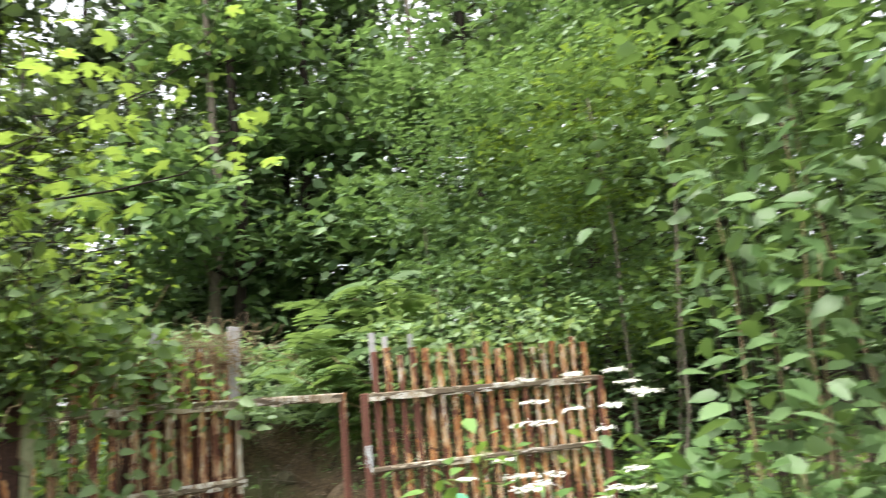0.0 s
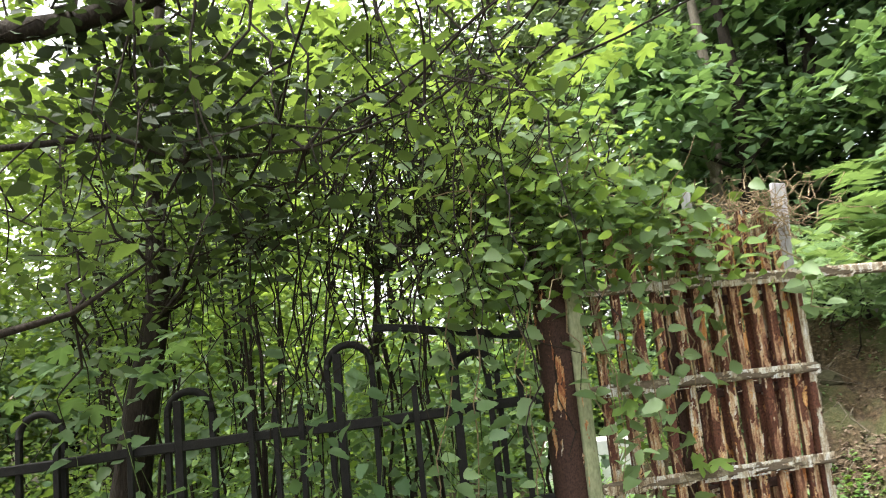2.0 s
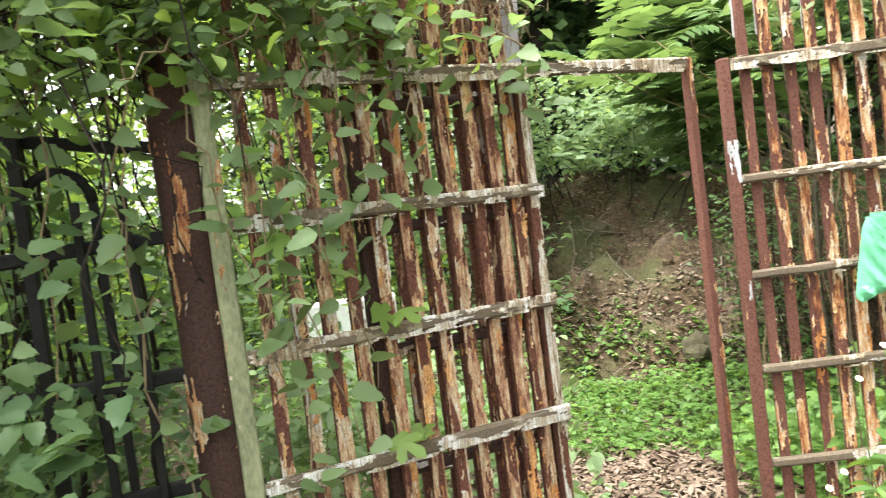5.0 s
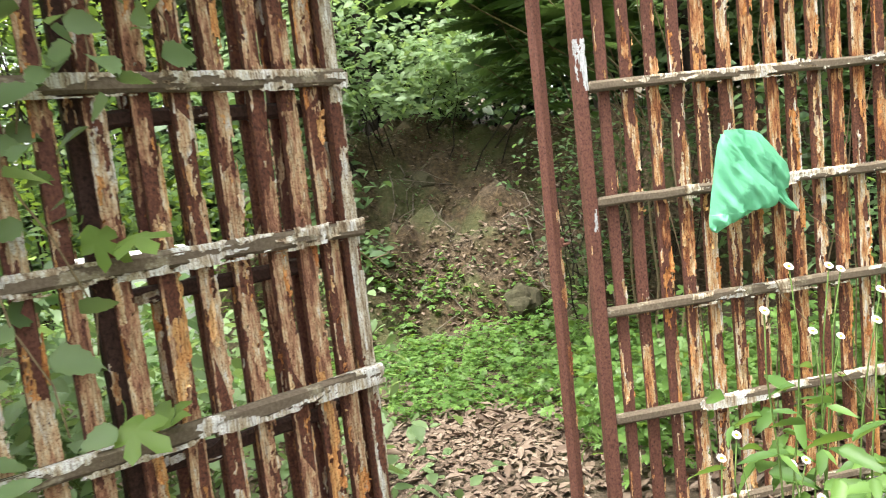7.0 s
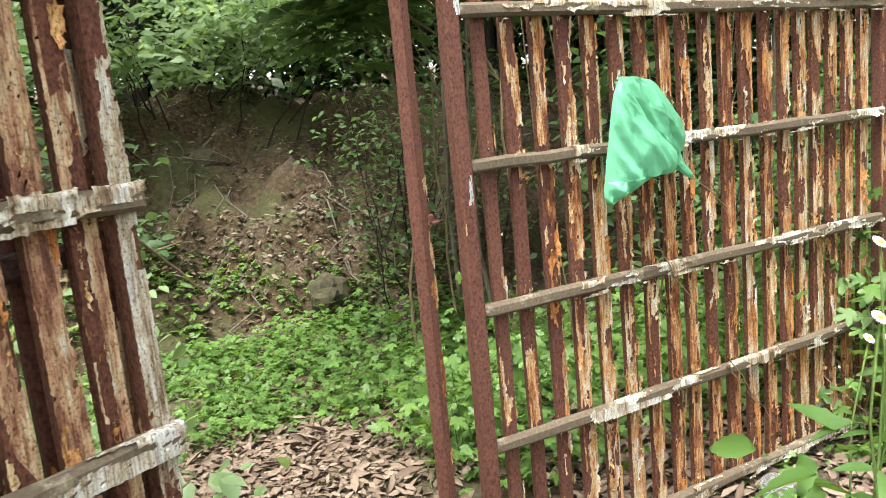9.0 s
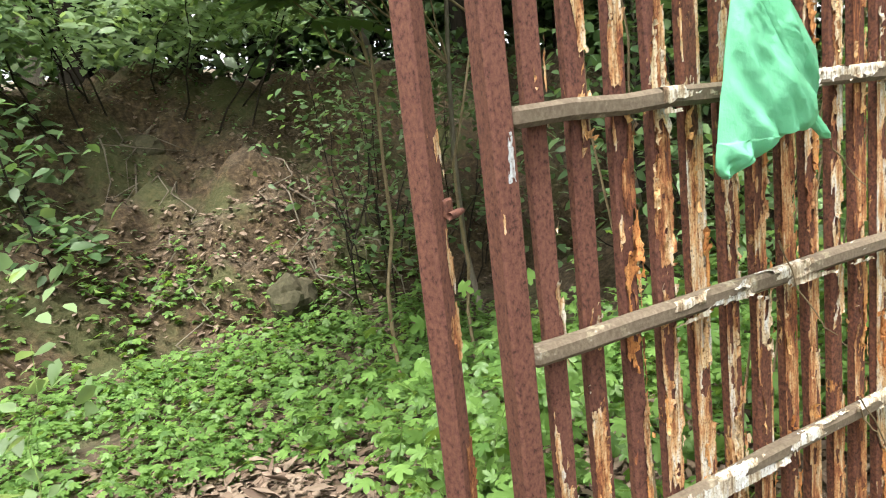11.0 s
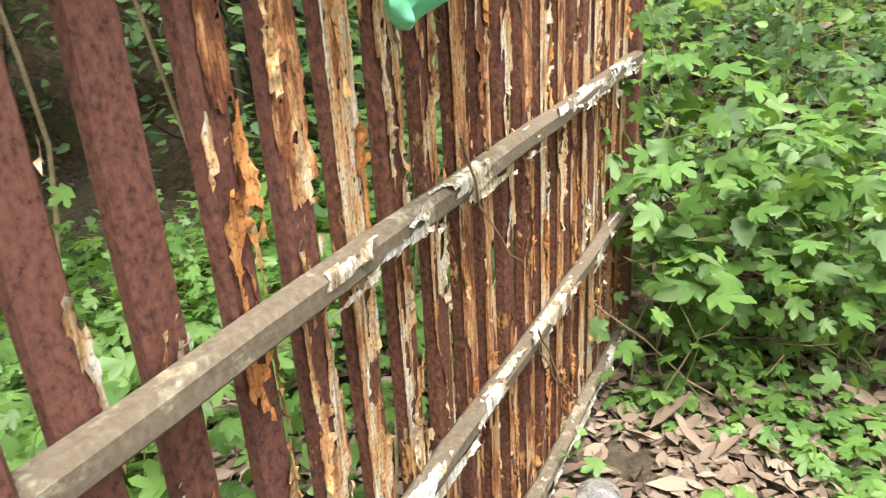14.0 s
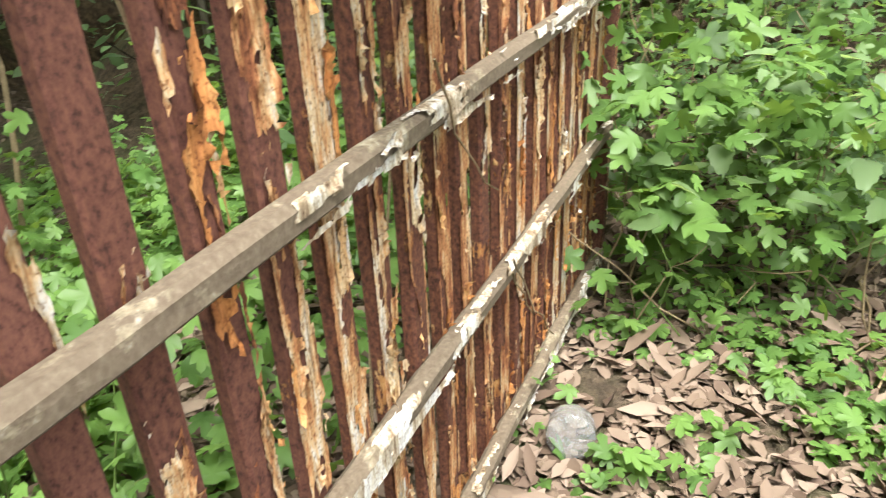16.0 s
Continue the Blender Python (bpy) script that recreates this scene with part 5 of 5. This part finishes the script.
def sack(outline, depth, seed, steps=34):
    """A thin crumpled plastic sack: two bulging sheets sewn along an outline of (z, left, right)."""
    vs, ts = [], []
    cols = 24
    for side in (-1, 1):
        k0 = len(vs)
        for r in range(steps + 1):
            f = r / steps * (len(outline) - 1)
            i = min(int(f), len(outline) - 2)
            u = f - i
            z, lo, hi = (outline[i][q] * (1 - u) + outline[i + 1][q] * u for q in range(3))
            for c in range(cols + 1):
                w = c / cols
                x = lo + (hi - lo) * w
                bulge = depth * (math.sin(math.pi * w) ** 0.7) * (0.35 + 0.65 * math.sin(math.pi * min(r / steps * 1.05, 1)))
                fold = 0.030 * noise.noise((x * 34 + z * 20 + seed, z * 9, side)) + 0.012 * (0.4 - abs(noise.noise((x * 60 - z * 34, z * 30 + seed, side)))) + 0.004 * (0.4 - abs(noise.noise((x * 120 + z * 90, z * 100, seed))))
                vs.append((x, side * bulge + fold * math.sin(math.pi * w), z + 0.004 * noise.noise((x * 60, z * 40, seed))))
        for r in range(steps):
            for c in range(cols):
                a = k0 + r * (cols + 1) + c
                ts += [(a, a + 1, a + cols + 2), (a, a + cols + 2, a + cols + 1)]
    return vs, ts


bag = thing("plastic_bag", (0.352, -0.072, 1.075), "crumpled green plastic bag tied to the gate bars", "bag")
v, t = sack([(0.335, 0.070, 0.084), (0.300, 0.052, 0.112), (0.255, 0.042, 0.142), (0.215, 0.034, 0.170), (0.170, 0.026, 0.214), (0.128, 0.017, 0.258), (0.090, 0.011, 0.264), (0.068, 0.008, 0.246), (0.066, 0.007, 0.176), (0.045, 0.004, 0.128), (0.026, 0.004, 0.078), (0.012, 0.012, 0.046), (0.004, 0.026, 0.036)], 0.036, 1.0, 52)
mesh_part("body", tri_mesh("body", v, t, bag_mat, True), bag, "", pose(0, -0.030, 0, 0, 0, -5))
v, t = sack([(0.345, 0.100, 0.150), (0.330, 0.098, 0.226), (0.290, 0.105, 0.268), (0.250, 0.128, 0.300), (0.205, 0.160, 0.338), (0.160, 0.200, 0.346), (0.122, 0.238, 0.336), (0.102, 0.258, 0.296)], 0.026, 5.0)
mesh_part("fold", tri_mesh("fold", v, t, bag_mat, True), bag, "", Matrix.Translation((0, -0.004, 0)))
v, t = sack([(0.118, 0.262, 0.322), (0.085, 0.290, 0.336), (0.055, 0.322, 0.362), (0.034, 0.362, 0.374)], 0.009, 9.0, 10)
mesh_part("handle", tri_mesh("handle", v, t, bag_mat, True), bag, "", Matrix.Translation((0, -0.004, 0)))

glass, gn, gl, gb = material("clear_plastic", 0.09, 0.0, 0.6)
gb.inputs["Base Color"].default_value = (0.82, 0.86, 0.87, 1)
gb.inputs["Transmission Weight"].default_value = 0.86
gb.inputs["IOR"].default_value = 1.33
prof = [(0.001, 0.008), (0.014, 0.006), (0.028, 0.0), (0.036, 0.006), (0.037, 0.02), (0.035, 0.03), (0.037, 0.04), (0.037, 0.055), (0.035, 0.065), (0.037, 0.075), (0.037, 0.11), (0.034, 0.13), (0.022, 0.155), (0.0125, 0.172), (0.0125, 0.185), (0.0125, 0.198)]
vs, ts, seg = [], [], 24
for r, z in prof:
    for k in range(seg):
        vs.append((r * math.cos(6.2832 * k / seg), r * math.sin(6.2832 * k / seg), z))
for i in range(len(prof) - 1):
    for k in range(seg):
        a, b = i * seg + k, i * seg + (k + 1) % seg
        ts += [(a, b, b + seg), (a, b + seg, a + seg)]
bottle = thing("plastic_bottle", (0.965, -0.145, ground_z(0.965, -0.145) + 0.06), "crushed clear plastic bottle half sunk in dead leaves", "bottle")
lie = Vector((0.88, 0.2, -0.40)).to_track_quat("Z", "Y").to_matrix().to_4x4() @ Matrix.Diagonal((1.4, 1.35, 0.7, 1))
mesh_part("body", tri_mesh("body", vs, ts, glass, True), bottle, "", lie)
cap = bmesh.new()
bmesh.ops.create_cone(cap, cap_ends=True, segments=16, radius1=0.015, radius2=0.0145, depth=0.014, matrix=Matrix.Translation((0, 0, 0.198)))
part("cap", cap, PETAL, bottle, "white screw cap", lie)

thicket("weeds", "green weeds hiding the foot of the slab", "weeds", (-2.2, 2.9), box_points(30, -3.0, -1.6, 2.6, 3.2, 0.0, 0.62), 700, 0.10, OV, LEAF_GROUND, 0.5, 10, (0.14, 0.12, 0.10), STEM_GREEN, 0.004)
# added slab that stands in for an unidentified bright patch further back
slab = part("concrete_slab", box_bm(-0.42, 0.42, -0.05, 0.05, 0, 1.3, 0.012, 4, 0.006, 2), PALE_SLAB, None, "", pose(-2.25, 3.5, ground_z(-2.25, 3.5) - 0.03, 12, 0, 12))
tagged(slab, "added pale slab standing in for a bright patch beyond the weeds", "slab")

# added trees behind the camera, never seen, closing the place for reflected light
for x, y in ((-8.5, -9.5), (-4.0, -15.5), (2.0, -16.0), (7.5, -10.0), (8.0, -4.5), (-9.5, -4.5)):
    forest_tree(x, y, rng.uniform(7, 10), 0.14, 2.4, 2600, 0.26, LEAF_FOREST, BARK, 0.25)
for x, y in ((5.0, 4.5), (6.5, 2.0), (4.6, 7.0), (7.5, 5.5), (6.0, -1.6), (8.6, 0.4), (9.0, -3.2), (8.4, 3.4), (-8.5, 4.5), (-9.5, 1.5), (1.6, 10.5)):
    forest_tree(x, y, rng.uniform(9, 12), 0.13, 2.5, 4200, 0.2, LEAF_FOREST if x > 0 else LEAF_CANOPY, BARK, 0.15)
